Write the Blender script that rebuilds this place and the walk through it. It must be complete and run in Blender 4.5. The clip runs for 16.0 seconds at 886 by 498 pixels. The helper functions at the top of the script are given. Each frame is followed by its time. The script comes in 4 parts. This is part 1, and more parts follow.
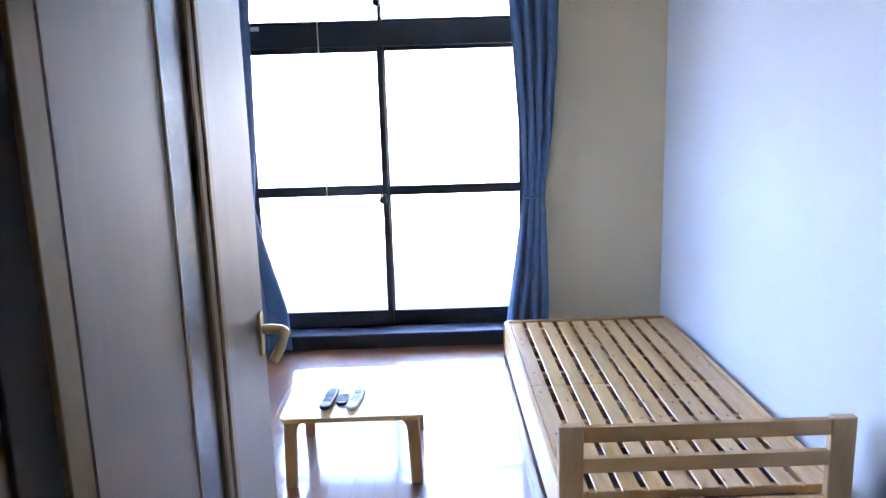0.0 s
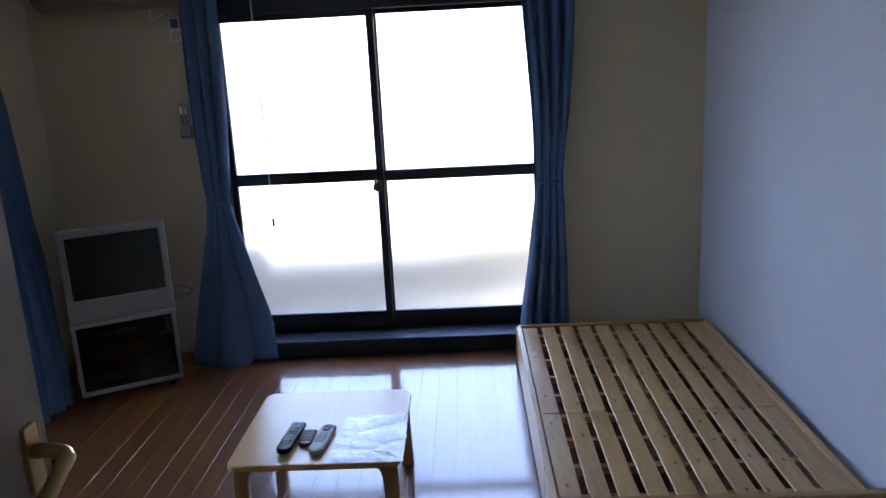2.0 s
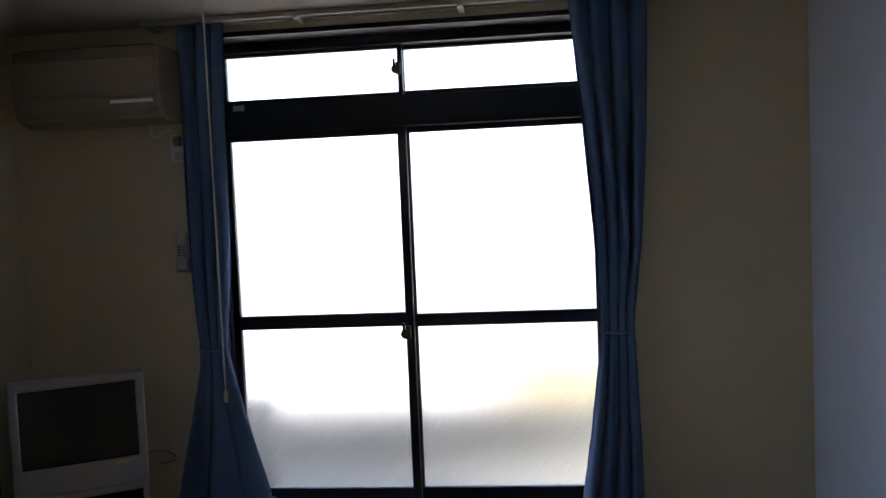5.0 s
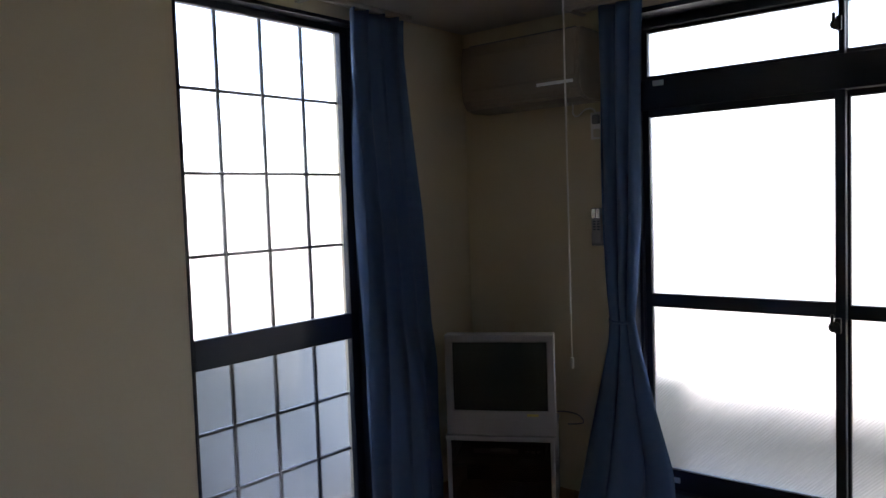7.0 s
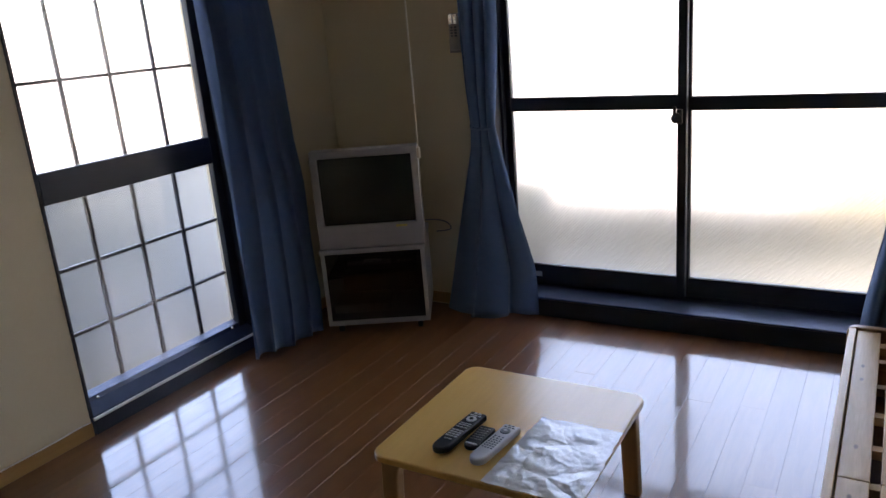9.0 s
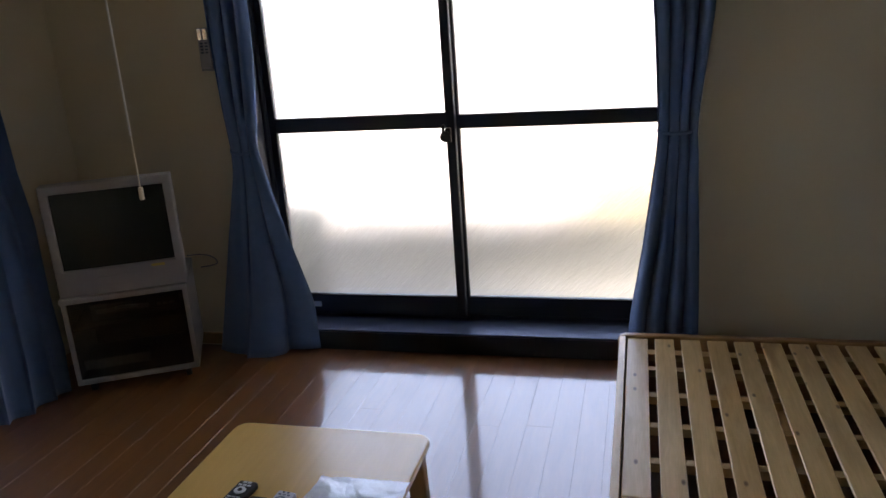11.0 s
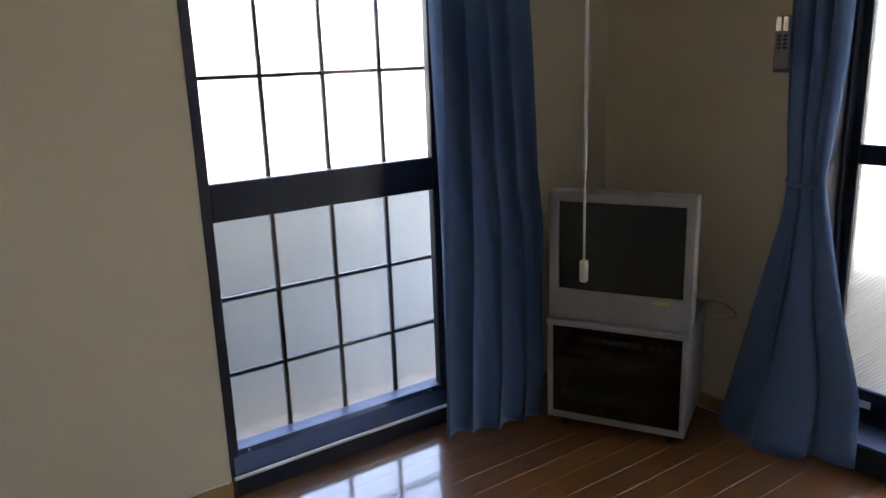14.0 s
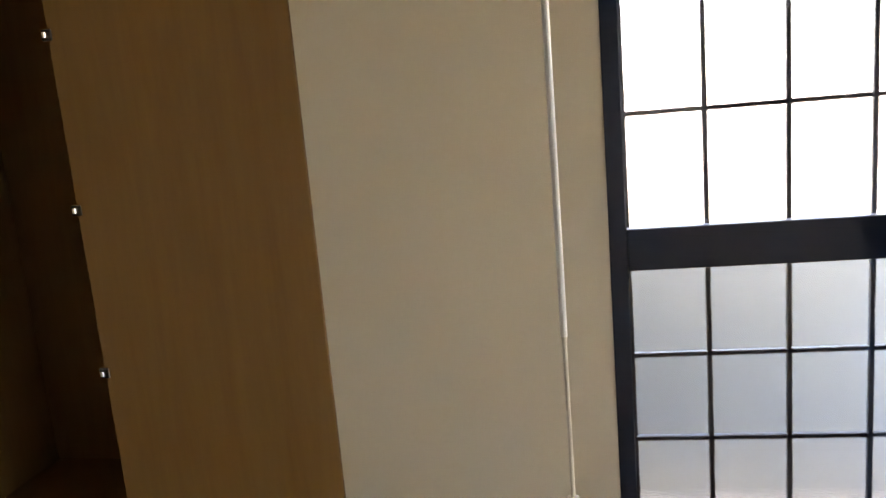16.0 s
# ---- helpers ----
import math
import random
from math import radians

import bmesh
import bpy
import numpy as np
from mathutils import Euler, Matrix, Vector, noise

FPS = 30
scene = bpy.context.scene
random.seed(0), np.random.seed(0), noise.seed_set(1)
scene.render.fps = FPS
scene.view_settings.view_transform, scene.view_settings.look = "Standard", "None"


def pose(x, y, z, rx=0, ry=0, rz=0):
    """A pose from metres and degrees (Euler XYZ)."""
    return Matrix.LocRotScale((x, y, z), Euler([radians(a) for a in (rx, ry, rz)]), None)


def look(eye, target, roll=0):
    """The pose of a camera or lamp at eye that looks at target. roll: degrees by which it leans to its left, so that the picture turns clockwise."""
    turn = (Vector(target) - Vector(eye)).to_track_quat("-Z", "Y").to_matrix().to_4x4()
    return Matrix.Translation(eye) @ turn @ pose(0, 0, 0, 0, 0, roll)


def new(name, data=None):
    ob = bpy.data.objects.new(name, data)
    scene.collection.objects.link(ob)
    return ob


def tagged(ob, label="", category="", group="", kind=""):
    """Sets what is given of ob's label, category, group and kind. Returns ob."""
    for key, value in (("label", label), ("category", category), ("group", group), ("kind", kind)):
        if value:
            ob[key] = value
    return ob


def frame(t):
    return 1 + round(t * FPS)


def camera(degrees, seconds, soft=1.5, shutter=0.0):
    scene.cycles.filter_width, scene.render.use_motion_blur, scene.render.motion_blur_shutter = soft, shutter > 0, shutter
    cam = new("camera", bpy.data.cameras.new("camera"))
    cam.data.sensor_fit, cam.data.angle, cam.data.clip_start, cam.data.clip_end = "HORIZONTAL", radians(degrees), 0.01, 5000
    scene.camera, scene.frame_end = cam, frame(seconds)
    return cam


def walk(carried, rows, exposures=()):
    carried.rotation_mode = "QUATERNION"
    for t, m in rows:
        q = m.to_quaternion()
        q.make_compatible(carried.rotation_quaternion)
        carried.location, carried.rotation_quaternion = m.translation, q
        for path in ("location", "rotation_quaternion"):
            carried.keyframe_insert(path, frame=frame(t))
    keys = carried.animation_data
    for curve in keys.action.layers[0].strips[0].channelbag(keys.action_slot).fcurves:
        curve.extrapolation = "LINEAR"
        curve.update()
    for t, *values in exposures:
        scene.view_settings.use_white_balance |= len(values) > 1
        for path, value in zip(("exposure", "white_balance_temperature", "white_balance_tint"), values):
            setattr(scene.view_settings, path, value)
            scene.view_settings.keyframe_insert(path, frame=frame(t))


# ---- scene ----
cam = camera(60.2, 16.0)
PATH = [
    (0, (-0.056, -0.139, 1.531), (-0.035, 1.82, 1.13), -1.7),
    (0.5, (-0.018, 0.028, 1.515), (-0.078, 1.987, 1.115), -3.0),
    (1, (0.094, 0.191, 1.519), (-0.11, 2.141, 1.121), -3.5),
    (1.5, (0.151, 0.281, 1.524), (-0.088, 2.224, 1.113), -3.9),
    (2, (0.134, 0.47, 1.514), (0.055, 2.413, 1.045), -3.0),
    (2.5, (0.095, 0.642, 1.513), (0.098, 2.586, 1.043), -4.2),
    (3, (0.076, 0.753, 1.52), (0.002, 2.683, 0.998), -2.9),
    (5.5, (0.203, 1.249, 1.444), (-0.092, 3.227, 1.41), -2.6),
    (6, (0.27, 1.279, 1.452), (-0.433, 3.151, 1.423), -1.2),
    (6.5, (0.31, 1.287, 1.44), (-0.747, 2.983, 1.361), -1.2),
    (7, (0.349, 1.272, 1.43), (-0.923, 2.81, 1.31), -2.0),
    (7.5, (0.349, 1.256, 1.400), (-1.004, 2.713, 1.177), -2.7),
    (8, (0.360, 1.272, 1.385), (-1.007, 2.678, 0.993), -4.3),
    (8.5, (0.38, 1.278, 1.358), (-0.815, 2.792, 0.827), -4.8),
    (9, (0.42, 1.282, 1.353), (-0.577, 2.92, 0.784), -4.7),
    (9.5, (0.479, 1.295, 1.35), (-0.226, 3.069, 0.753), -6.3),
    (12, (0.287, 1.608, 1.342), (-0.195, 3.468, 0.787), -3.8),
    (12.5, (0.226, 1.649, 1.332), (-0.55, 3.412, 0.795), -3.4),
    (13, (0.187, 1.809, 1.337), (-0.938, 3.386, 0.841), -3.4),
    (13.5, (0.158, 1.997, 1.326), (-1.195, 3.389, 0.844), -1.3),
    (14, (0.079, 2.099, 1.309), (-1.511, 3.204, 0.812), -2.0),
    (14.5, (-0.044, 2.242, 1.316), (-1.801, 3.082, 0.86), -1.5),
    (15, (-0.098, 2.328, 1.313), (-1.979, 2.847, 0.873), -4.3),
    (15.5, (-0.086, 2.476, 1.311), (-2.044, 2.454, 0.902), -4.7),
    (16, (-0.057, 2.634, 1.316), (-1.999, 2.319, 0.956), -4.9),
]
EXPOSURES = [
    (0, 6.0, 6100, 23), (0.5, 5.35, 6200, 23), (1, 4.5, 6300, 22), (1.5, 4.15, 6400, 21), (2, 4.05, 6400, 21), (3, 4.1, 6700, 21), (5.5, 3.4, 7200, 20),
    (7, 3.55, 7300, 20), (8, 3.9, 7700, 22), (9, 4.0, 8100, 23), (12, 3.8, 8300, 23), (13, 3.9, 7900, 21), (14, 4.4, 8000, 19), (15, 4.85, 8500, 20), (16, 5.05, 9300, 22),
]
walk(cam, [(t, look(eye, target, roll)) for t, eye, target, roll in PATH], EXPOSURES)
# ---- world, sun, exposure ----
world = bpy.data.worlds.new("daylight")
scene.world = world
world.use_nodes = True
wn = world.node_tree.nodes
sky = wn.new("ShaderNodeTexSky")
sky.sky_type = "NISHITA"
sky.sun_disc = False
sky.sun_elevation = radians(46.5)
sky.sun_rotation = radians(108.4)
sky.air_density = 0.8
sky.dust_density = 2.5
wn["Background"].inputs["Strength"].default_value = 0.15
world.node_tree.links.new(sky.outputs["Color"], wn["Background"].inputs["Color"])
sun = new("sun", bpy.data.lights.new("sun", "SUN"))
sun.data.energy = 2.0
sun.data.angle = radians(12)
sun.data.color = (1.0, 0.95, 0.88)
sun.matrix_world = look((0, 0, 0), (-0.9, 0.3, -1.0))


# ---- materials ----
def mat(name, colour, rough=0.6, metal=0.0, vary=0.08, scale=12.0, bump=0.0, bump_scale=200.0, coat=0.0, random_tone=0.0, spec=0.5):
    m = bpy.data.materials.new(name)
    m.use_nodes = True
    n, l = m.node_tree.nodes, m.node_tree.links
    b = n["Principled BSDF"]
    b.inputs["Metallic"].default_value = metal
    b.inputs["Coat Weight"].default_value = coat
    b.inputs["Coat Roughness"].default_value = 0.08
    b.inputs["Specular IOR Level"].default_value = spec
    tc = n.new("ShaderNodeTexCoord")
    n1 = n.new("ShaderNodeTexNoise")
    n1.inputs["Scale"].default_value = scale
    n1.inputs["Detail"].default_value = 6
    n2 = n.new("ShaderNodeTexNoise")
    n2.inputs["Scale"].default_value = scale * 0.12
    l.new(tc.outputs["Object"], n1.inputs["Vector"])
    l.new(tc.outputs["Object"], n2.inputs["Vector"])
    add = n.new("ShaderNodeMath")
    add.operation = "ADD"
    l.new(n1.outputs["Fac"], add.inputs[0])
    l.new(n2.outputs["Fac"], add.inputs[1])
    tone = add
    if random_tone:
        oi = n.new("ShaderNodeObjectInfo")
        mul = n.new("ShaderNodeMath")
        mul.operation = "MULTIPLY_ADD"
        mul.inputs[1].default_value = random_tone
        l.new(oi.outputs["Random"], mul.inputs[0])
        l.new(add.outputs[0], mul.inputs[2])
        tone = mul
    ramp = n.new("ShaderNodeMapRange")
    ramp.inputs["From Min"].default_value = 0.6
    ramp.inputs["From Max"].default_value = 1.4 + random_tone
    ramp.inputs["To Min"].default_value = 1 - vary
    ramp.inputs["To Max"].default_value = 1 + vary
    l.new(tone.outputs[0], ramp.inputs["Value"])
    mix = n.new("ShaderNodeVectorMath")
    mix.operation = "SCALE"
    mix.inputs[0].default_value = colour
    l.new(ramp.outputs["Result"], mix.inputs["Scale"])
    l.new(mix.outputs["Vector"], b.inputs["Base Color"])
    rr = n.new("ShaderNodeMapRange")
    rr.inputs["To Min"].default_value = max(0.02, rough - 0.08)
    rr.inputs["To Max"].default_value = min(1.0, rough + 0.08)
    l.new(n1.outputs["Fac"], rr.inputs["Value"])
    l.new(rr.outputs["Result"], b.inputs["Roughness"])
    if bump:
        n3 = n.new("ShaderNodeTexNoise")
        n3.inputs["Scale"].default_value = bump_scale
        n3.inputs["Detail"].default_value = 4
        l.new(tc.outputs["Object"], n3.inputs["Vector"])
        bp = n.new("ShaderNodeBump")
        bp.inputs["Strength"].default_value = bump
        bp.inputs["Distance"].default_value = 0.002
        l.new(n3.outputs["Fac"], bp.inputs["Height"])
        l.new(bp.outputs["Normal"], b.inputs["Normal"])
    return m


def wood(name, dark, light, grain_axis="Y", scale=6.0, rough=0.4, coat=0.0, knots=False, tone=0.25, relief=0.15, coat_rough=0.07, coat_ior=1.5, detail=8, fine=0.35):
    """Long-grained wood; each object takes its own shade."""
    m = bpy.data.materials.new(name)
    m.use_nodes = True
    n, l = m.node_tree.nodes, m.node_tree.links
    b = n["Principled BSDF"]
    b.inputs["Coat Weight"].default_value = coat
    b.inputs["Coat IOR"].default_value = coat_ior
    b.inputs["Coat Roughness"].default_value = coat_rough
    tc = n.new("ShaderNodeTexCoord")
    oi = n.new("ShaderNodeObjectInfo")
    off = n.new("ShaderNodeVectorMath")
    off.operation = "MULTIPLY_ADD"
    off.inputs[0].default_value = (7.3, 11.1, 5.7)
    l.new(oi.outputs["Random"], off.inputs[1])
    l.new(tc.outputs["Object"], off.inputs[2])
    mp = n.new("ShaderNodeMapping")
    s = {"X": (0.09, 1, 1), "Y": (1, 0.09, 1), "Z": (1, 1, 0.09)}[grain_axis]
    mp.inputs["Scale"].default_value = [scale * k for k in s]
    l.new(off.outputs["Vector"], mp.inputs["Vector"])
    n1 = n.new("ShaderNodeTexNoise")
    n1.inputs["Scale"].default_value = 4.0
    n1.inputs["Detail"].default_value = detail
    n1.inputs["Roughness"].default_value = 0.65
    n1.inputs["Distortion"].default_value = 0.6
    l.new(mp.outputs["Vector"], n1.inputs["Vector"])
    n2 = n.new("ShaderNodeTexNoise")
    n2.inputs["Scale"].default_value = 22.0
    n2.inputs["Detail"].default_value = 3
    l.new(mp.outputs["Vector"], n2.inputs["Vector"])
    a = n.new("ShaderNodeMath")
    a.operation = "MULTIPLY_ADD"
    a.inputs[1].default_value = fine
    l.new(n2.outputs["Fac"], a.inputs[0])
    l.new(n1.outputs["Fac"], a.inputs[2])
    r = n.new("ShaderNodeMath")
    r.operation = "MULTIPLY_ADD"
    r.inputs[1].default_value = tone
    l.new(oi.outputs["Random"], r.inputs[0])
    l.new(a.outputs[0], r.inputs[2])
    ramp = n.new("ShaderNodeMapRange")
    ramp.inputs["From Min"].default_value = 0.42
    ramp.inputs["From Max"].default_value = 0.95 + tone
    l.new(r.outputs[0], ramp.inputs["Value"])
    mix = n.new("ShaderNodeMix")
    mix.data_type = "RGBA"
    mix.inputs["A"].default_value = (*dark, 1)
    mix.inputs["B"].default_value = (*light, 1)
    l.new(ramp.outputs["Result"], mix.inputs["Factor"])
    out = mix.outputs["Result"]
    if knots:
        v = n.new("ShaderNodeTexVoronoi")
        v.inputs["Scale"].default_value = 1.0
        v.inputs["Randomness"].default_value = 1.0
        mp2 = n.new("ShaderNodeMapping")
        v.voronoi_dimensions = "2D"
        k = {"X": (5.5, 12, 1), "Y": (12, 5.5, 1), "Z": (12, 5.5, 1)}[grain_axis]
        mp2.inputs["Scale"].default_value = k
        l.new(off.outputs["Vector"], mp2.inputs["Vector"])
        l.new(mp2.outputs["Vector"], v.inputs["Vector"])
        kr = n.new("ShaderNodeMapRange")
        kr.inputs["From Min"].default_value = 0.035
        kr.inputs["From Max"].default_value = 0.085
        kr.inputs["To Min"].default_value = 0.9
        kr.inputs["To Max"].default_value = 0.0
        l.new(v.outputs["Distance"], kr.inputs["Value"])
        mk = n.new("ShaderNodeMix")
        mk.data_type = "RGBA"
        sep = n.new("ShaderNodeSeparateColor")
        l.new(v.outputs["Color"], sep.inputs["Color"])
        some = n.new("ShaderNodeMath")
        some.operation = "GREATER_THAN"
        some.inputs[1].default_value = 0.45
        l.new(sep.outputs["Red"], some.inputs[0])
        gate = n.new("ShaderNodeMath")
        gate.operation = "MULTIPLY"
        l.new(kr.outputs["Result"], gate.inputs[0])
        l.new(some.outputs[0], gate.inputs[1])
        l.new(gate.outputs[0], mk.inputs["Factor"])
        l.new(out, mk.inputs["A"])
        mk.inputs["B"].default_value = (0.19, 0.085, 0.03, 1)
        out = mk.outputs["Result"]
    l.new(out, b.inputs["Base Color"])
    rr = n.new("ShaderNodeMapRange")
    rr.inputs["To Min"].default_value = max(0.05, rough - 0.03)
    rr.inputs["To Max"].default_value = rough + 0.05
    l.new(n1.outputs["Fac"], rr.inputs["Value"])
    l.new(rr.outputs["Result"], b.inputs["Roughness"])
    if relief:
        bp = n.new("ShaderNodeBump")
        bp.inputs["Strength"].default_value = relief
        bp.inputs["Distance"].default_value = 0.001
        l.new(a.outputs[0], bp.inputs["Height"])
        l.new(bp.outputs["Normal"], b.inputs["Normal"])
    return m


def glass(name, rough, relief, scale, ribs=False, tint=(0.96, 0.98, 0.98), ior=1.45):
    """Patterned, see-through glass; ribs: fine slanting ribs, else a pebbled skin."""
    m = bpy.data.materials.new(name)
    m.use_nodes = True
    n, l = m.node_tree.nodes, m.node_tree.links
    b = n["Principled BSDF"]
    b.inputs["Base Color"].default_value = (*tint, 1)
    b.inputs["Transmission Weight"].default_value = 1.0
    b.inputs["IOR"].default_value = ior
    b.inputs["Roughness"].default_value = rough
    tc = n.new("ShaderNodeTexCoord")
    bp = n.new("ShaderNodeBump")
    bp.inputs["Strength"].default_value = relief
    bp.inputs["Distance"].default_value = 0.003
    if ribs:
        mp = n.new("ShaderNodeMapping")
        mp.inputs["Rotation"].default_value = (0, radians(-45), 0)
        w = n.new("ShaderNodeTexWave")
        w.inputs["Scale"].default_value = scale
        w.inputs["Distortion"].default_value = 0.3
        l.new(tc.outputs["Object"], mp.inputs["Vector"])
        l.new(mp.outputs["Vector"], w.inputs["Vector"])
        l.new(w.outputs["Fac"], bp.inputs["Height"])
    else:
        w = n.new("ShaderNodeTexNoise")
        w.inputs["Scale"].default_value = scale
        w.inputs["Detail"].default_value = 2
        l.new(tc.outputs["Object"], w.inputs["Vector"])
        l.new(w.outputs["Fac"], bp.inputs["Height"])
    l.new(bp.outputs["Normal"], b.inputs["Normal"])
    return m


WALLPAPER = mat("wallpaper", (0.68, 0.60, 0.425), 0.85, vary=0.025, scale=3.0, bump=0.35, bump_scale=420)
# east wall's paper, with the blue of the skylight put into its colour
SKYLIT_PAPER = mat("skylit_wallpaper", (0.63, 0.68, 0.77), 0.85, vary=0.025, scale=3.0, bump=0.35, bump_scale=420)
CEILING = mat("ceiling_paper", (0.52, 0.49, 0.43), 0.9, vary=0.03, scale=3.0, bump=0.3, bump_scale=380)
FLOOR_WOOD = wood("lacquered_floor", (0.150, 0.055, 0.013), (0.240, 0.092, 0.024), "Y", 9.0, 0.34, coat=1.0, tone=0.22, relief=0.0, coat_rough=0.085, coat_ior=1.85, detail=5, fine=0.25)
GROOVE = mat("floor_groove", (0.05, 0.025, 0.012), 0.6)
PINE = wood("pale_pine", (0.55, 0.31, 0.115), (0.86, 0.59, 0.285), "Y", 7.0, 0.36, coat=0.25, coat_rough=0.3, knots=True, tone=0.12)
PINE_X = wood("pale_pine_cross", (0.48, 0.28, 0.11), (0.72, 0.48, 0.245), "X", 7.0, 0.5, knots=True, tone=0.2)
PINE_DARK = wood("varnished_pine", (0.34, 0.165, 0.055), (0.52, 0.29, 0.115), "X", 7.0, 0.4, coat=0.3, coat_rough=0.25, knots=True, tone=0.1)
PINE_Z = wood("pale_pine_upright", (0.50, 0.31, 0.145), (0.72, 0.51, 0.29), "Z", 7.0, 0.5, tone=0.2)
OAK = wood("yellow_oak", (0.70, 0.40, 0.105), (0.80, 0.49, 0.150), "Y", 5.0, 0.3, coat=0.9, coat_rough=0.22, coat_ior=1.6, tone=0.1, relief=0.04)
OAK_Z = wood("yellow_oak_leg", (0.36, 0.21, 0.09), (0.50, 0.32, 0.15), "Z", 6.0, 0.4, tone=0.15)
CLOSET = wood("brown_veneer", (0.225, 0.110, 0.030), (0.285, 0.150, 0.042), "Z", 3.0, 0.55, tone=0.05, relief=0.03)
SKIRTING = wood("brown_skirting", (0.32, 0.18, 0.06), (0.44, 0.27, 0.10), "Y", 5.0, 0.45, tone=0.1)
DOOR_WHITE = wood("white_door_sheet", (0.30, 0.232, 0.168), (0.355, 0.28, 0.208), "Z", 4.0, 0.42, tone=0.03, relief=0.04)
DOOR_BROWN = wood("brown_door_moulding", (0.22, 0.14, 0.065), (0.33, 0.22, 0.11), "Z", 6.0, 0.4, tone=0.05)
JAMB_DARK = mat("dark_brown_strip", (0.035, 0.024, 0.018), 0.9, vary=0.1, scale=30)
JAMB = wood("tan_door_frame", (0.235, 0.15, 0.046), (0.30, 0.195, 0.065), "Z", 5.0, 0.5, tone=0.05)
BRASS = mat("satin_brass", (0.62, 0.47, 0.24), 0.3, 1.0, vary=0.06)
CHROME = mat("chrome", (0.75, 0.75, 0.75), 0.2, 1.0)
STEEL_DARK = mat("dark_hinge", (0.06, 0.05, 0.04), 0.45, 0.7)
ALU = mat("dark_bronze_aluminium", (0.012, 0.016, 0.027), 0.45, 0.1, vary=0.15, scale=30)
# sill tops: sky sheen on the ledge painted as a lighter, bluer metal
ALU_SKYLIT = mat("skylit_bronze_sill", (0.040, 0.058, 0.095), 0.32, 0.45, vary=0.15, scale=25)
LATTICE = mat("black_lattice", (0.012, 0.012, 0.014), 0.5, 0.2)
RUBBER = mat("black_rubber", (0.02, 0.02, 0.02), 0.7)
RIBBED = glass("ribbed_glass", 0.34, 0.55, 30.0, ribs=True)
PEBBLED = glass("pebbled_glass", 0.03, 0.10, 170.0)
SLIT_GLASS = glass("hammered_glass", 0.22, 0.3, 80.0, tint=(0.20, 0.26, 0.36), ior=1.35)
SILVER = mat("silver_plastic", (0.32, 0.318, 0.32), 0.38, 0.15, vary=0.04, scale=20)
SILVER_DARK = mat("grey_plastic", (0.20, 0.20, 0.20), 0.5, vary=0.05)
SCREEN = mat("tube_screen", (0.024, 0.030, 0.026), 0.12, vary=0.05)
BLACK = mat("black_plastic", (0.016, 0.016, 0.018), 0.35, vary=0.1, scale=40)
DARK_BOARD = mat("dark_board", (0.03, 0.027, 0.025), 0.5)
LIGHT_GREY = mat("pale_grey_plastic", (0.55, 0.56, 0.57), 0.42, vary=0.03)
WHITE = mat("white_plastic", (0.83, 0.82, 0.79), 0.4, vary=0.02)
IVORY = mat("ivory_plastic", (0.66, 0.60, 0.47), 0.45, vary=0.03)
BUTTON = mat("pale_rubber_buttons", (0.62, 0.64, 0.66), 0.6)
REMOTE_GREY = mat("silver_remote_plastic", (0.52, 0.54, 0.58), 0.4, vary=0.04, scale=30)
REMOTE_BLACK = mat("black_remote_plastic", (0.007, 0.007, 0.008), 0.4, vary=0.1, scale=40, spec=0.25)
BUTTON_DARK = mat("dark_rubber_buttons", (0.05, 0.07, 0.10), 0.6)
KEY_GREY = mat("slate_rubber_keys", (0.17, 0.20, 0.24), 0.6)
DISPLAY = mat("silvered_display", (0.72, 0.73, 0.74), 0.16, 0.8, vary=0.03)
CARD = mat("grey_beige_card", (0.42, 0.40, 0.36), 0.8)
RAIL_METAL = mat("brushed_rail", (0.46, 0.43, 0.38), 0.4, 0.5)
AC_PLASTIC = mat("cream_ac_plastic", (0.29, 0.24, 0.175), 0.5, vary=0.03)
CORD = mat("white_cord", (0.84, 0.81, 0.74), 0.6)
PARAPET = mat("weathered_concrete", (0.125, 0.136, 0.128), 0.9, vary=0.12, scale=4)
YELLOW_WALL = mat("yellowish_render", (0.30, 0.245, 0.11), 0.9, vary=0.1, scale=2)
GREY_WALL = mat("grey_cladding", (0.215, 0.25, 0.275), 0.8, vary=0.06, scale=2)
SOIL = mat("grey_gravel_ground", (0.23, 0.23, 0.22), 0.95, vary=0.3, scale=6)

EAVE = mat("eave_board", (0.30, 0.30, 0.30), 0.8)


def fabric(name, colour):
    m = mat(name, colour, 0.92, vary=0.08, scale=40, bump=0.5, bump_scale=900, spec=0.2)
    n, l = m.node_tree.nodes, m.node_tree.links
    b = n["Principled BSDF"]
    b.inputs["Sheen Weight"].default_value = 0.15
    return m


CURTAIN = fabric("blue_curtain_cloth", (0.090, 0.160, 0.285))


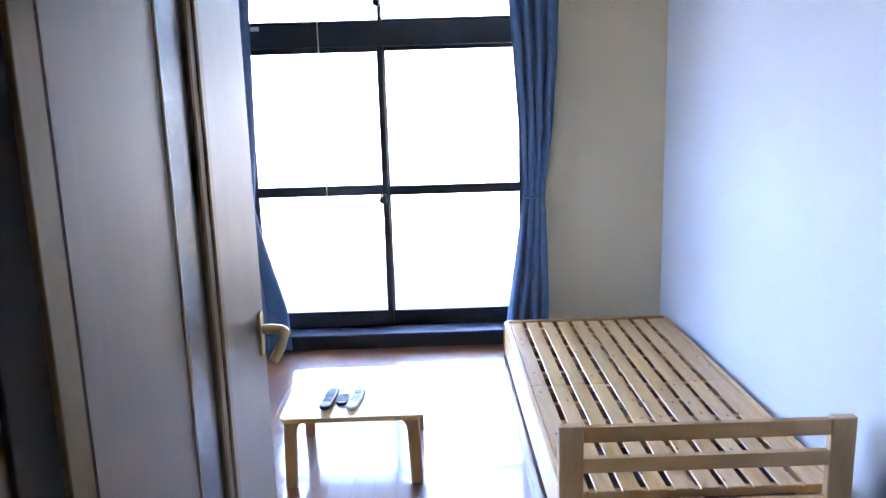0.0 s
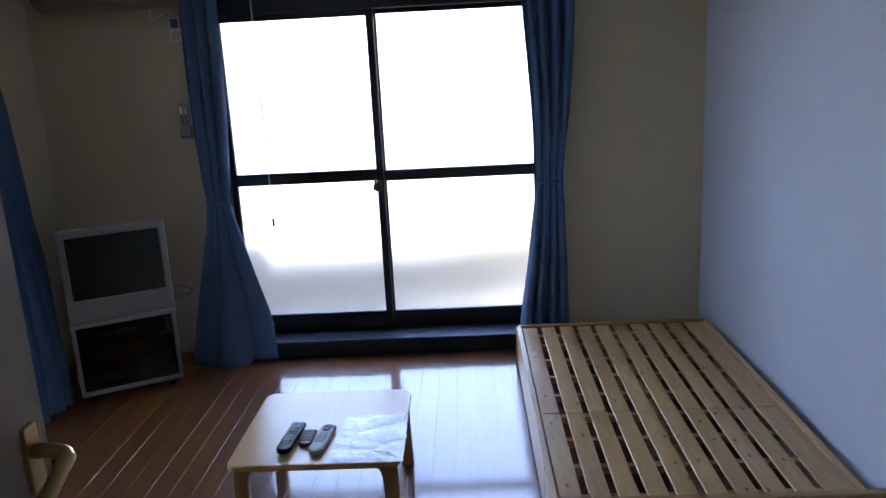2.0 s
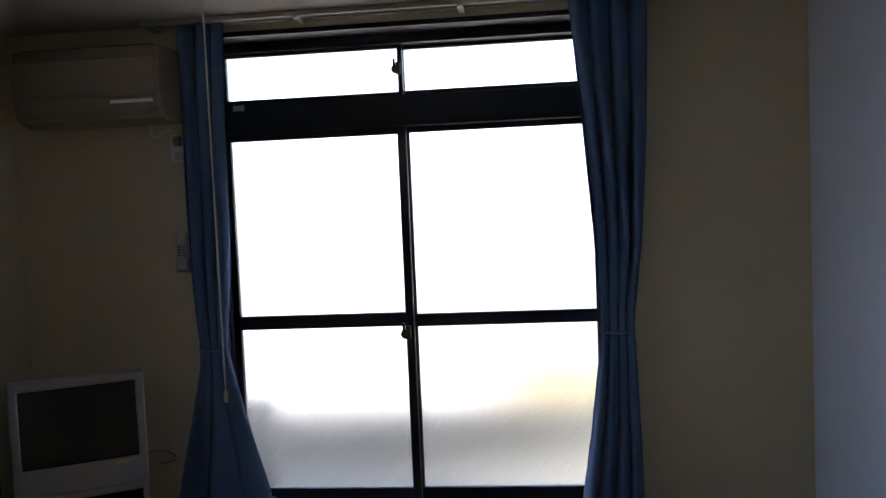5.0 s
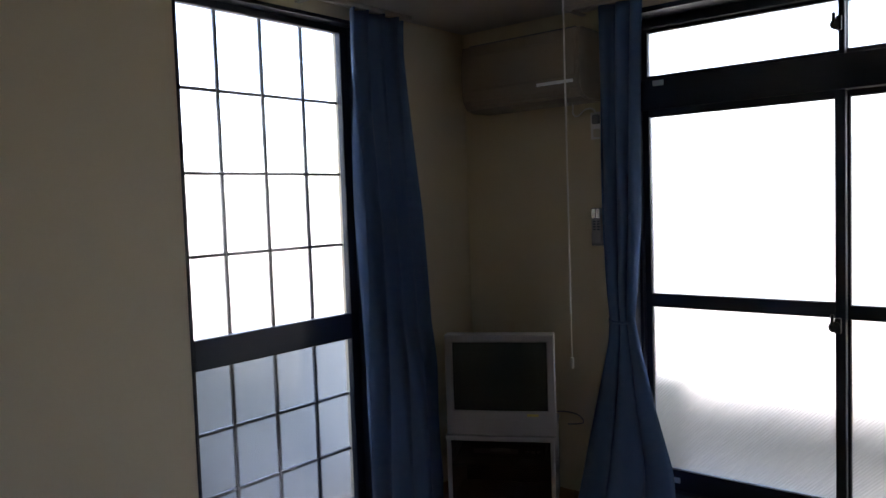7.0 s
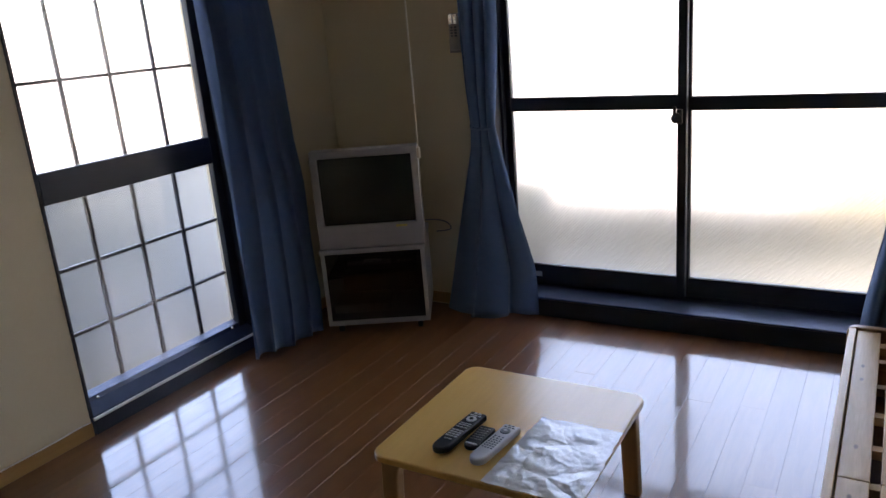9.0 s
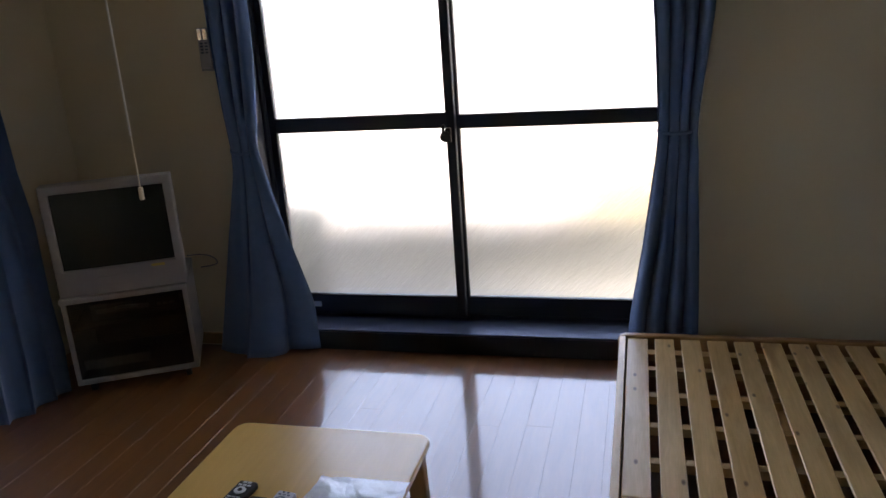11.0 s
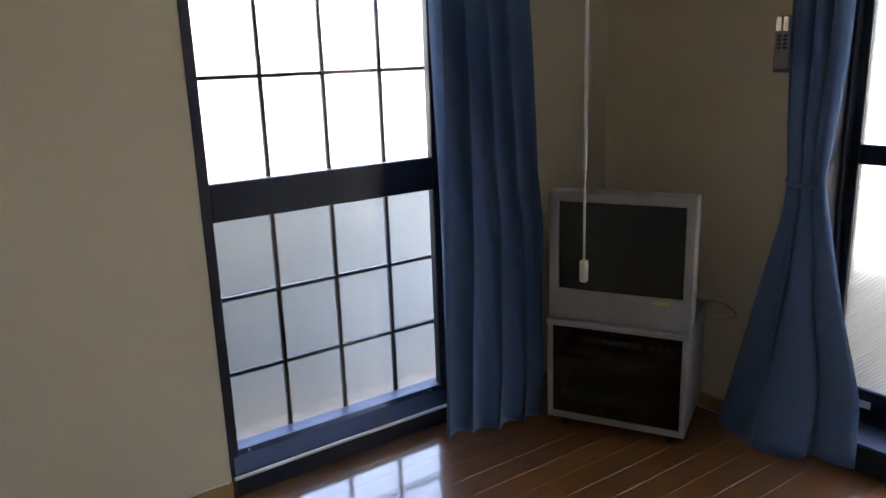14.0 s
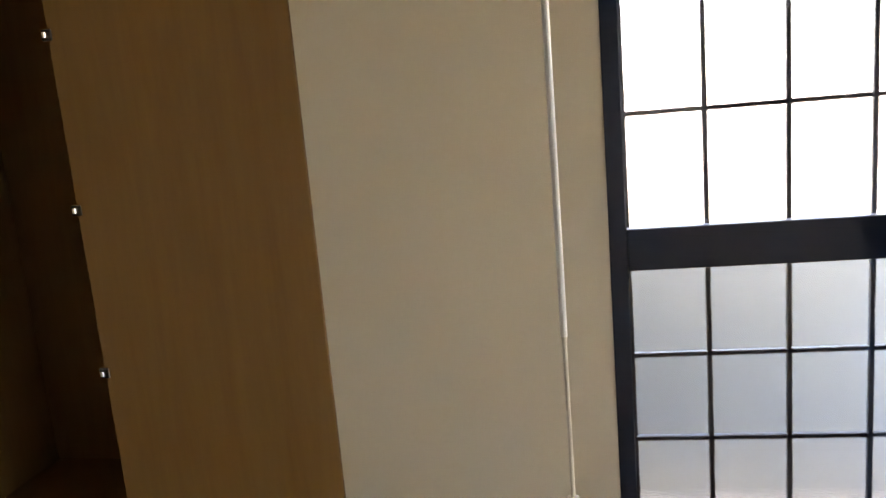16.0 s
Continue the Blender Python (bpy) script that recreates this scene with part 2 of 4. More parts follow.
def film_mat():
    """Thin crumpled clear film: flat facets between sharp creases, at two sizes."""
    m = bpy.data.materials.new("clear_film")
    m.use_nodes = True
    n, l = m.node_tree.nodes, m.node_tree.links
    b = n["Principled BSDF"]
    b.inputs["Base Color"].default_value = (0.92, 0.93, 0.94, 1)
    b.inputs["Roughness"].default_value = 0.16
    b.inputs["Metallic"].default_value = 0.12
    b.inputs["Transmission Weight"].default_value = 0.2
    b.inputs["IOR"].default_value = 1.5
    tc = n.new("ShaderNodeTexCoord")
    warp = n.new("ShaderNodeTexNoise")
    warp.inputs["Scale"].default_value = 9.0
    push = n.new("ShaderNodeVectorMath")
    push.operation = "MULTIPLY_ADD"
    push.inputs[1].default_value = (0.08, 0.08, 0.0)
    l.new(tc.outputs["Object"], warp.inputs["Vector"])
    l.new(warp.outputs["Color"], push.inputs[0])
    l.new(tc.outputs["Object"], push.inputs[2])
    normal = None
    for scale, strength, distance in ((11.0, 0.45, 0.011), (34.0, 0.26, 0.003)):
        v = n.new("ShaderNodeTexVoronoi")
        v.voronoi_dimensions = "2D"
        v.feature = "DISTANCE_TO_EDGE"
        v.inputs["Scale"].default_value = scale
        l.new(push.outputs["Vector"], v.inputs["Vector"])
        bp = n.new("ShaderNodeBump")
        bp.inputs["Strength"].default_value = strength
        bp.inputs["Distance"].default_value = distance
        l.new(v.outputs["Distance"], bp.inputs["Height"])
        if normal:
            l.new(normal, bp.inputs["Normal"])
        normal = bp.outputs["Normal"]
    l.new(normal, b.inputs["Normal"])
    return m


FILM = film_mat()


# ---- building helpers ----
def box(bm, x0, x1, y0, y1, z0, z1, bevel=0.0, seg=1):
    r = bmesh.ops.create_cube(bm, size=1.0)
    vs = r["verts"]
    bmesh.ops.scale(bm, vec=(x1 - x0, y1 - y0, z1 - z0), verts=vs)
    bmesh.ops.translate(bm, vec=((x0 + x1) / 2, (y0 + y1) / 2, (z0 + z1) / 2), verts=vs)
    if bevel:
        es = list({e for v in vs for e in v.link_edges})
        bmesh.ops.bevel(bm, geom=es, offset=bevel, segments=seg, profile=0.5, affect="EDGES")
    return bm


def boxes(*rows, bevel=0.0):
    bm = bmesh.new()
    for r in rows:
        box(bm, *r, bevel=bevel)
    return bm


def one(x0, x1, y0, y1, z0, z1, bevel=0.003, seg=2):
    return box(bmesh.new(), x0, x1, y0, y1, z0, z1, bevel, seg)


def rod(bm, a, b, r, n=12, r2=None):
    a, b = Vector(a), Vector(b)
    d = b - a
    m = Matrix.Translation((a + b) / 2) @ d.to_track_quat("Z", "Y").to_matrix().to_4x4()
    bmesh.ops.create_cone(bm, cap_ends=True, segments=n, radius1=r, radius2=r if r2 is None else r2, depth=d.length, matrix=m)
    return bm


def slab(outline, z0, z1, bevel=0.004, seg=2):
    """A flat piece with that outline, from z0 to z1, with rounded rims."""
    bm = bmesh.new()
    f = bm.faces.new([bm.verts.new((x, y, z0)) for x, y in outline])
    ex = bmesh.ops.extrude_face_region(bm, geom=[f])
    bmesh.ops.translate(bm, vec=(0, 0, z1 - z0), verts=[g for g in ex["geom"] if isinstance(g, bmesh.types.BMVert)])
    bmesh.ops.recalc_face_normals(bm, faces=bm.faces)
    if bevel:
        rims = [e for e in bm.edges if abs(e.verts[0].co.z - e.verts[1].co.z) < 1e-6]
        bmesh.ops.bevel(bm, geom=rims, offset=bevel, segments=seg, profile=0.5, affect="EDGES")
    return bm


def rounded(x0, x1, y0, y1, r, n=6):
    pts = []
    for cx, cy, a0 in ((x1 - r, y1 - r, 0), (x0 + r, y1 - r, 90), (x0 + r, y0 + r, 180), (x1 - r, y0 + r, 270)):
        for i in range(n + 1):
            a = radians(a0 + 90 * i / n)
            pts.append((cx + r * math.cos(a), cy + r * math.sin(a)))
    return pts


def mesh_of(name, bm, material, smooth=False):
    bmesh.ops.recalc_face_normals(bm, faces=bm.faces)
    me = bpy.data.meshes.new(name)
    bm.to_mesh(me)
    bm.free()
    me.materials.append(material)
    if smooth:
        me.shade_smooth()
    return me


def part(name, bm, material, parent=None, label="", smooth=False):
    ob = new(name, mesh_of(name, bm, material, smooth))
    ob.parent = parent
    return tagged(ob, label)


def thing(name, label, category, m=None, group="", kind=""):
    ob = new(name)
    ob.matrix_world = m or Matrix.Identity(4)
    return tagged(ob, label, category, group, kind)


def pipe(pts, r, n=8):
    """A round bar through those points, with smooth bends."""
    cu = bpy.data.curves.new("bar", "CURVE")
    cu.dimensions = "3D"
    cu.bevel_depth = r
    cu.bevel_resolution = 3
    cu.use_fill_caps = True
    sp = cu.splines.new("BEZIER")
    sp.bezier_points.add(len(pts) - 1)
    for p, co in zip(sp.bezier_points, pts):
        p.co = co
        p.handle_left_type = p.handle_right_type = "AUTO"
    sp.resolution_u = n
    ob = bpy.data.objects.new("bar", cu)
    scene.collection.objects.link(ob)
    me = bpy.data.meshes.new_from_object(ob.evaluated_get(bpy.context.evaluated_depsgraph_get()))
    bpy.data.objects.remove(ob)
    bm = bmesh.new()
    bm.from_mesh(me)
    return bm


# ---- plan ----
XL, XR = -2.035, 1.315          # side walls
YS, YN = 0.54, 4.37            # door wall, window wall
H = 2.27                       # ceiling
WX0, WX1 = -1.175, 0.535       # main window opening
SY0, SY1 = 2.748, 3.632        # side window opening
CY0, CY1 = 0.64, 1.966         # closet opening
DX0, DX1 = -0.43, 0.45         # doorway


def structure(name, bm, material, label, category):
    return tagged(part(name, bm, material), label, category, kind="structure")


structure("wall_north", boxes((XL - 0.2, WX0, YN, YN + 0.22, -0.02, H + 0.1), (WX1, XR + 0.2, YN, YN + 0.22, -0.02, H + 0.1),
          (WX0, WX1, YN, YN + 0.22, 2.225, H + 0.1)), WALLPAPER, "cream wallpapered wall round the sliding window", "wall")
structure("wall_west", boxes((XL - 0.165, XL, SY1, YN, -0.02, H + 0.1), (XL - 0.165, XL, CY1, SY0, -0.02, H + 0.1),
          (XL - 0.165, XL, SY0, SY1, 2.215, H + 0.1), (XL - 0.165, XL, CY0, CY1, 2.05, H + 0.1), (XL - 0.165, XL, YS, CY0, -0.02, H + 0.1)),
          WALLPAPER, "cream wallpapered wall with the latticed window and closet", "wall")
structure("wall_east", boxes((XR, XR + 0.15, YS - 0.12, YN, -0.02, H + 0.1)), SKYLIT_PAPER, "plain wallpapered wall beside the bed, blue skylight painted into its colour", "wall")
structure("wall_south", boxes((XL - 0.2, DX0, YS - 0.12, YS, -0.02, H + 0.1), (DX1, XR, YS - 0.12, YS, -0.02, H + 0.1),
          (DX0, DX1, YS - 0.12, YS, 2.03, H + 0.1)), WALLPAPER, "cream wallpapered wall with the doorway", "wall")
lining = thing("wall_closet", "brown wooden lining of the open closet", "wall", kind="structure")
for name, x0, x1, y0, y1, z0, z1 in (("back_panel", XL - 0.85, XL - 0.8, CY0 - 0.3, CY1 + 0.3, -0.02, 2.3), ("side_panel", XL - 0.8, XL - 0.2, CY1 + 0.2, CY1 + 0.25, -0.02, 2.3),
                                     ("side_panel", XL - 0.8, XL - 0.2, CY0 - 0.25, CY0 - 0.2, -0.02, 2.3), ("top_panel", XL - 0.8, XL - 0.2, CY0 - 0.2, CY1 + 0.2, 2.25, 2.3),
                                     ("bottom_panel", XL - 0.8, XL - 0.2, CY0 - 0.2, CY1 + 0.2, -0.05, -0.02)):
    part(name, boxes((x0, x1, y0, y1, z0, z1)), CLOSET, lining)
structure("wall_hall", boxes((-0.72, -0.6, -1.7, YS - 0.12, -0.02, H + 0.1), (0.67, 0.79, -1.7, YS - 0.12, -0.02, H + 0.1),
          (-0.72, 0.79, -1.82, -1.7, -0.02, H + 0.1)), WALLPAPER, "shaded cream walls of the entrance hall", "wall")
structure("ceiling", boxes((XL - 0.2, XR + 0.15, YS - 0.12, YN + 0.22, H, H + 0.12), (-0.72, 0.79, -1.82, YS - 0.12, H, H + 0.12)), CEILING,
          "plain off-white papered ceiling", "ceiling")
FLOOR = structure("floor", boxes((XL - 0.2, XR + 0.15, YS - 0.12, YN + 0.2, -0.12, -0.012), (-0.72, 0.79, -1.82, YS - 0.12, -0.12, 0.0)), GROOVE,
                  "glossy brown lacquered plank floor", "floor")

# skirting
base = thing("baseboard", "low brown wooden skirting along the walls", "baseboard", kind="structure")
for x0, x1, y0, y1 in ((XL, XL + 0.009, CY1, SY0), (XL, XL + 0.009, SY1, YN), (XR - 0.009, XR, YS, YN), (XL, WX0, YN - 0.009, YN), (WX1, XR, YN - 0.009, YN),
                       (DX1 + 0.06, XR, YS, YS + 0.009), (XL, DX0 - 0.06, YS, YS + 0.009)):
    part("board", one(x0, x1, y0, y1, 0, 0.055, 0.002, 1), SKIRTING, base)

# ---- sliding window ----
def sash(parent, x0, x1, z0, z1, gx0, gx1, gz0, gz1, y, cross=(), pane_mat=RIBBED, depth=0.036):
    """One framed sash with its panes; cross: heights (from, to) of cross rails."""
    bm = boxes((x0, gx0, y - depth / 2, y + depth / 2, z0, z1), (gx1, x1, y - depth / 2, y + depth / 2, z0, z1), bevel=0.003)
    box(bm, gx0 - 0.004, gx1 + 0.004, y - depth / 2 + 0.002, y + depth / 2 - 0.002, z0, gz0, 0.003)
    box(bm, gx0 - 0.004, gx1 + 0.004, y - depth / 2 + 0.002, y + depth / 2 - 0.002, gz1, z1, 0.003)
    for a, b in cross:
        box(bm, gx0 - 0.004, gx1 + 0.004, y - depth / 2 + 0.002, y + depth / 2 - 0.002, a, b, 0.003)
    s = part("sash", bm, ALU, parent)
    cuts = [gz0] + [k for c in cross for k in c] + [gz1]
    for a, b in zip(cuts[::2], cuts[1::2]):
        p = part("pane", one(gx0 - 0.006, gx1 + 0.006, y - 0.002, y + 0.002, a - 0.006, b + 0.006, 0, 1), pane_mat, s, "frosted ribbed glass pane")
        p.visible_shadow = False
    return s


def latch(parent, x, y, z, s=1.0):
    bm = one(x - 0.013 * s, x + 0.010 * s, y - 0.022, y, z - 0.03 * s, z + 0.03 * s, 0.004)
    bmesh.ops.create_cone(bm, cap_ends=True, segments=20, radius1=0.022 * s, radius2=0.022 * s, depth=0.012,
                          matrix=Matrix.Translation((x - 0.012 * s, y - 0.02, z - 0.005 * s)) @ Matrix.Rotation(radians(90), 4, "X"))
    box(bm, x - 0.026 * s, x - 0.014 * s, y - 0.028, y - 0.014, z, z + 0.045 * s, 0.003)
    part("latch", bm, BLACK, parent)


win = thing("window_1", "dark bronze aluminium sliding window with frosted ribbed glass and transom", "window", kind="structure")
part("frame", boxes((WX0, WX0 + 0.022, 4.50, 4.62, 0.0, 2.225), (WX1 - 0.022, WX1, 4.50, 4.62, 0.0, 2.225), (WX0 + 0.022, WX1 - 0.022, 4.50, 4.62, 2.165, 2.225),
     bevel=0.002), ALU, win)
part("reveal", boxes((WX0 - 0.001, WX0 + 0.01, YN - 0.004, 4.50, 0.09, 2.225), (WX1 - 0.01, WX1 + 0.001, YN - 0.004, 4.50, 0.09, 2.225),
     (WX0 + 0.01, WX1 - 0.01, YN - 0.004, 4.50, 2.205, 2.226)), ALU, win)
# separate front face in the darker metal paints the shade below the ledge
part("sill_front", boxes((WX0, WX1, YN - 0.008, 4.49, 0.0, 0.080)), ALU, win, "upright front of the sill, its shade painted by the darker colour")
part("sill", boxes((WX0, WX1, YN - 0.012, 4.505, 0.080, 0.092), bevel=0.003), ALU_SKYLIT, win)
part("track", boxes((WX0 + 0.022, WX1 - 0.022, 4.505, 4.62, 0.0, 0.088), (WX0 + 0.022, WX1 - 0.022, 4.546, 4.552, 0.088, 0.10),
     (WX0 + 0.022, WX1 - 0.022, 4.582, 4.588, 0.088, 0.10)), ALU, win)
part("transom_rail", one(WX0 + 0.022, WX1 - 0.022, 4.515, 4.61, 1.81, 1.945, 0.004), ALU, win)
sash(win, -1.153, -0.328, 0.095, 1.812, -1.122, -0.366, 0.193, 1.778, 4.545, [(0.927, 0.989)])
sash(win, -0.357, 0.513, 0.095, 1.812, -0.318, 0.478, 0.180, 1.785, 4.584, [(0.917, 0.975)])
sash(win, -1.153, -0.330, 1.944, 2.166, -1.125, -0.352, 1.962, 2.150, 4.545)
sash(win, -0.357, 0.513, 1.944, 2.166, -0.328, 0.478, 1.970, 2.150, 4.584)
latch(win, -0.352, 4.527, 0.90)
latch(win, -0.345, 4.527, 2.06, 0.9)
for x, z, w in ((-1.03, 0.145, 0.052), (-1.07, 1.925, 0.05)):
    part("sticker", one(x - w / 2, x + w / 2, 4.523 if z < 1 else 4.511, 4.527 if z < 1 else 4.516, z - 0.012, z + 0.012, 0, 1), LIGHT_GREY, win, "small pale grey sticker")

# ---- latticed side window ----
sw = thing("window_2", "tall dark-framed window of pebbled glass with a black lattice", "window", kind="structure")
FX0, FX1 = -2.126, -2.091
part("frame", boxes((FX0, FX1, SY0, 2.797, 0.0, 2.215), (FX0, FX1, 3.576, SY1, 0.0, 2.215), (FX0, FX1, 2.797, 3.576, 2.172, 2.215), bevel=0.003), ALU, sw)
part("mid_rail", one(FX0, FX1 + 0.002, 2.797, 3.576, 0.850, 0.963, 0.004), ALU, sw)
part("reveal", boxes((FX1, XL + 0.003, SY1 - 0.012, SY1 + 0.001, 0.07, 2.215), (FX1, XL + 0.003, SY0 - 0.001, SY0 + 0.012, 0.07, 2.215),
     (FX1, XL + 0.003, SY0 + 0.012, SY1 - 0.012, 2.200, 2.216)), ALU, sw)
bm = bmesh.new()
prof = [(-2.150, 0.0), (-2.028, 0.0), (-2.028, 0.062), (-2.036, 0.070), (-2.094, 0.098), (-2.100, 0.114), (-2.150, 0.120)]
ends = [[bm.verts.new((x, y, z)) for x, z in prof] for y in (SY0 + 0.012, SY1 - 0.012)]
bm.faces.new(ends[0])
bm.faces.new(list(reversed(ends[1])))
for i in range(len(prof)):
    j = (i + 1) % len(prof)
    bm.faces.new((ends[0][i], ends[0][j], ends[1][j], ends[1][i]))
part("sill", bm, ALU_SKYLIT, sw)
# front sheet in the darker metal, painting this sill's shaded face
part("sill_front", boxes((-2.029, -2.0255, SY0 + 0.012, SY1 - 0.012, 0.0, 0.058)), ALU, sw, "upright front of the sill, its shade painted by the darker colour")
for z0, z1 in ((0.121, 0.85), (0.963, 2.172)):
    p = part("pane", one(-2.112, -2.108, 2.79, 3.584, z0 - 0.006, z1 + 0.006, 0, 1), PEBBLED, sw, "pebbled frosted glass pane")
    p.visible_shadow = False
lat = part("lattice", boxes(*[(-2.196, -2.184, y - 0.0065, y + 0.0065, 0.05, 2.25) for y in (2.806, 3.017, 3.228, 3.439, 3.65)],
           *[(-2.199, -2.187, 2.79, 3.67, z - 0.0065, z + 0.0065) for z in (0.08, 0.330, 0.582, 0.91, 1.260, 1.573, 1.889, 2.205)]), LATTICE, sw, "black metal bars")
for y in (2.83, 3.53):
    bm = bmesh.new()
    bmesh.ops.create_uvsphere(bm, u_segments=10, v_segments=6, radius=0.007, matrix=Matrix.Translation((-2.090, y, 0.106)))
    part("screw", bm, CHROME, sw)

# ---- closet ----
closet = thing("closet_door", "brown wood-veneer leaf beside the dark open closet, with metal hinges", "door", pose(XL, 1.2765, 0))
part("leaf", one(-0.024, 0.006, 0.002, CY1 - 1.2765 - 0.002, 0.012, 2.045, 0.003), CLOSET, closet)
for z in (0.16, 0.636, 1.120, 1.602, 1.95):
    h = part("hinge", boxes((0.000, 0.010, -0.014, 0.016, z - 0.015, z + 0.015), bevel=0.002), STEEL_DARK, closet)
    part("pin", rod(bmesh.new(), (0.012, -0.002, z - 0.007), (0.012, -0.002, z + 0.007), 0.007), CHROME, h, "bright metal hinge pin")

# ---- room door ----
jamb = thing("door_frame", "tan wooden frame of the room doorway", "door frame", kind="structure")
for x0, x1 in ((DX0, DX0 + 0.022), (DX1 - 0.022, DX1)):
    part("jamb", one(x0, x1, YS - 0.135, YS + 0.012, 0, 2.03, 0.003), JAMB, jamb)
part("head", one(DX0, DX1, YS - 0.135, YS + 0.012, 2.008, 2.03, 0.003), JAMB, jamb)
for x0, x1 in ((DX0 - 0.035, DX0), (DX1, DX1 + 0.035)):
    part("casing", one(x0, x1, YS - 0.132, YS - 0.12, 0, 2.06, 0.003), JAMB, jamb)
part("stop", one(DX0 + 0.0225, DX0 + 0.034, YS - 0.030, YS + 0.016, 0, 2.008, 0.002), JAMB, jamb)
# dark brown strip on the jamb, on the hall side of the stop
part("dark_strip", one(DX0 + 0.0225, DX0 + 0.029, YS - 0.104, YS - 0.031, 0, 2.008, 0.002), JAMB_DARK, jamb, "dark brown strip along the jamb")

door = thing("door_1", "white door standing open, with a slim glass slit and brass lever", "door", pose(-0.398, 0.565, 0), kind="structure")
# leaf runs along y from the hinge (0) to the free edge (0.747)
S0, S1 = 0.296, 0.417
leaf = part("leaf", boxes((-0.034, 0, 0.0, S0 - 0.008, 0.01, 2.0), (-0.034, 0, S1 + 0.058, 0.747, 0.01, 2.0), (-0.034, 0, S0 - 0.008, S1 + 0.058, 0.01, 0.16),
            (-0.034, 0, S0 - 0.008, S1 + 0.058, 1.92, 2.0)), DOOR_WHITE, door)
part("moulding", boxes((-0.037, 0.004, S1, S1 + 0.026, 0.15, 1.93), (-0.036, 0.008, S1 + 0.026, S1 + 0.050, 0.15, 1.93), (-0.035, 0.003, S1 + 0.050, S1 + 0.058, 0.15, 1.93), bevel=0.003), DOOR_BROWN, door, "stepped dark brown moulding beside the glass")
part("moulding", boxes((-0.037, 0.003, S0 - 0.008, S0, 0.15, 1.93), bevel=0.002), DOOR_BROWN, door, "thin brown moulding")
p = part("pane", one(-0.008, -0.003, S0 - 0.004, S1 + 0.004, 0.155, 1.925, 0, 1), SLIT_GLASS, door, "hammered bluish glass slit")
p.visible_shadow = False
for s in (1, -1):
    x = 0.0 if s > 0 else -0.034
    hd = part("handle", one(min(x, x + 0.006 * s), max(x, x + 0.006 * s), 0.696, 0.726, 1.045, 1.130, 0.006, 3), BRASS, door, "brass lever handle")
    part("lever", pipe([(x, 0.711, 1.095), (x + 0.03 * s, 0.711, 1.095), (x + 0.048 * s, 0.702, 1.093), (x + 0.050 * s, 0.682, 1.086), (x + 0.046 * s, 0.660, 1.070), (x + 0.036 * s, 0.645, 1.052)], 0.0095), BRASS, hd, "curved brass lever", smooth=True)
for z in (0.25, 1.0, 1.75):
    part("hinge", rod(bmesh.new(), (0.004, -0.004, z - 0.045), (0.004, -0.004, z + 0.045), 0.007), BRASS, door)

# ---- outside ----
structure("ground", boxes((-3000, 3000, -3000, 3000, -0.45, -0.40)), SOIL, "plain gravelly ground outside", "ground")
par = tagged(part("parapet", boxes((-2.6, 3.2, 5.55, 5.65, -0.4, 0.24), (-2.65, 3.25, 5.53, 5.67, 0.24, 0.28), bevel=0.004), PARAPET), "grey concrete balcony parapet", "parapet")
div = tagged(part("balcony_divider", one(-1.50, -1.125, 4.95, 4.98, -0.04, 0.52, 0.01), mat("pale_board", (0.30, 0.30, 0.29), 0.8, vary=0.08, scale=5)), "pale upright board on the balcony", "board")
slab_ = tagged(part("balcony_slab", boxes((-2.6, 3.3, 4.62, 5.7, -0.40, -0.04)), PARAPET), "grey concrete balcony floor slab", "balcony", kind="structure")
hs = thing("garden_wall", "low yellowish rendered garden wall beyond the balcony", "wall")
part("body", boxes((-0.1, 6.0, 6.9, 7.1, -0.4, 0.30)), YELLOW_WALL, hs)
part("coping", boxes((-0.12, 6.02, 6.87, 7.13, 0.30, 0.35), bevel=0.006), YELLOW_WALL, hs)
nb = thing("boundary_wall", "plain grey boundary wall beside the latticed window", "wall")
part("body", boxes((-3.35, -3.2, 0.5, 9.5, -0.4, 0.62)), GREY_WALL, nb)
part("coping", boxes((-3.355, -3.196, 0.495, 9.505, 0.62, 0.66), bevel=0.004), GREY_WALL, nb)

eave = tagged(part("eave", boxes((-3.0, 2.6, 4.62, 5.05, 2.262, 2.33), bevel=0.004), EAVE), "grey eave board above the sliding window", "eave", kind="structure")


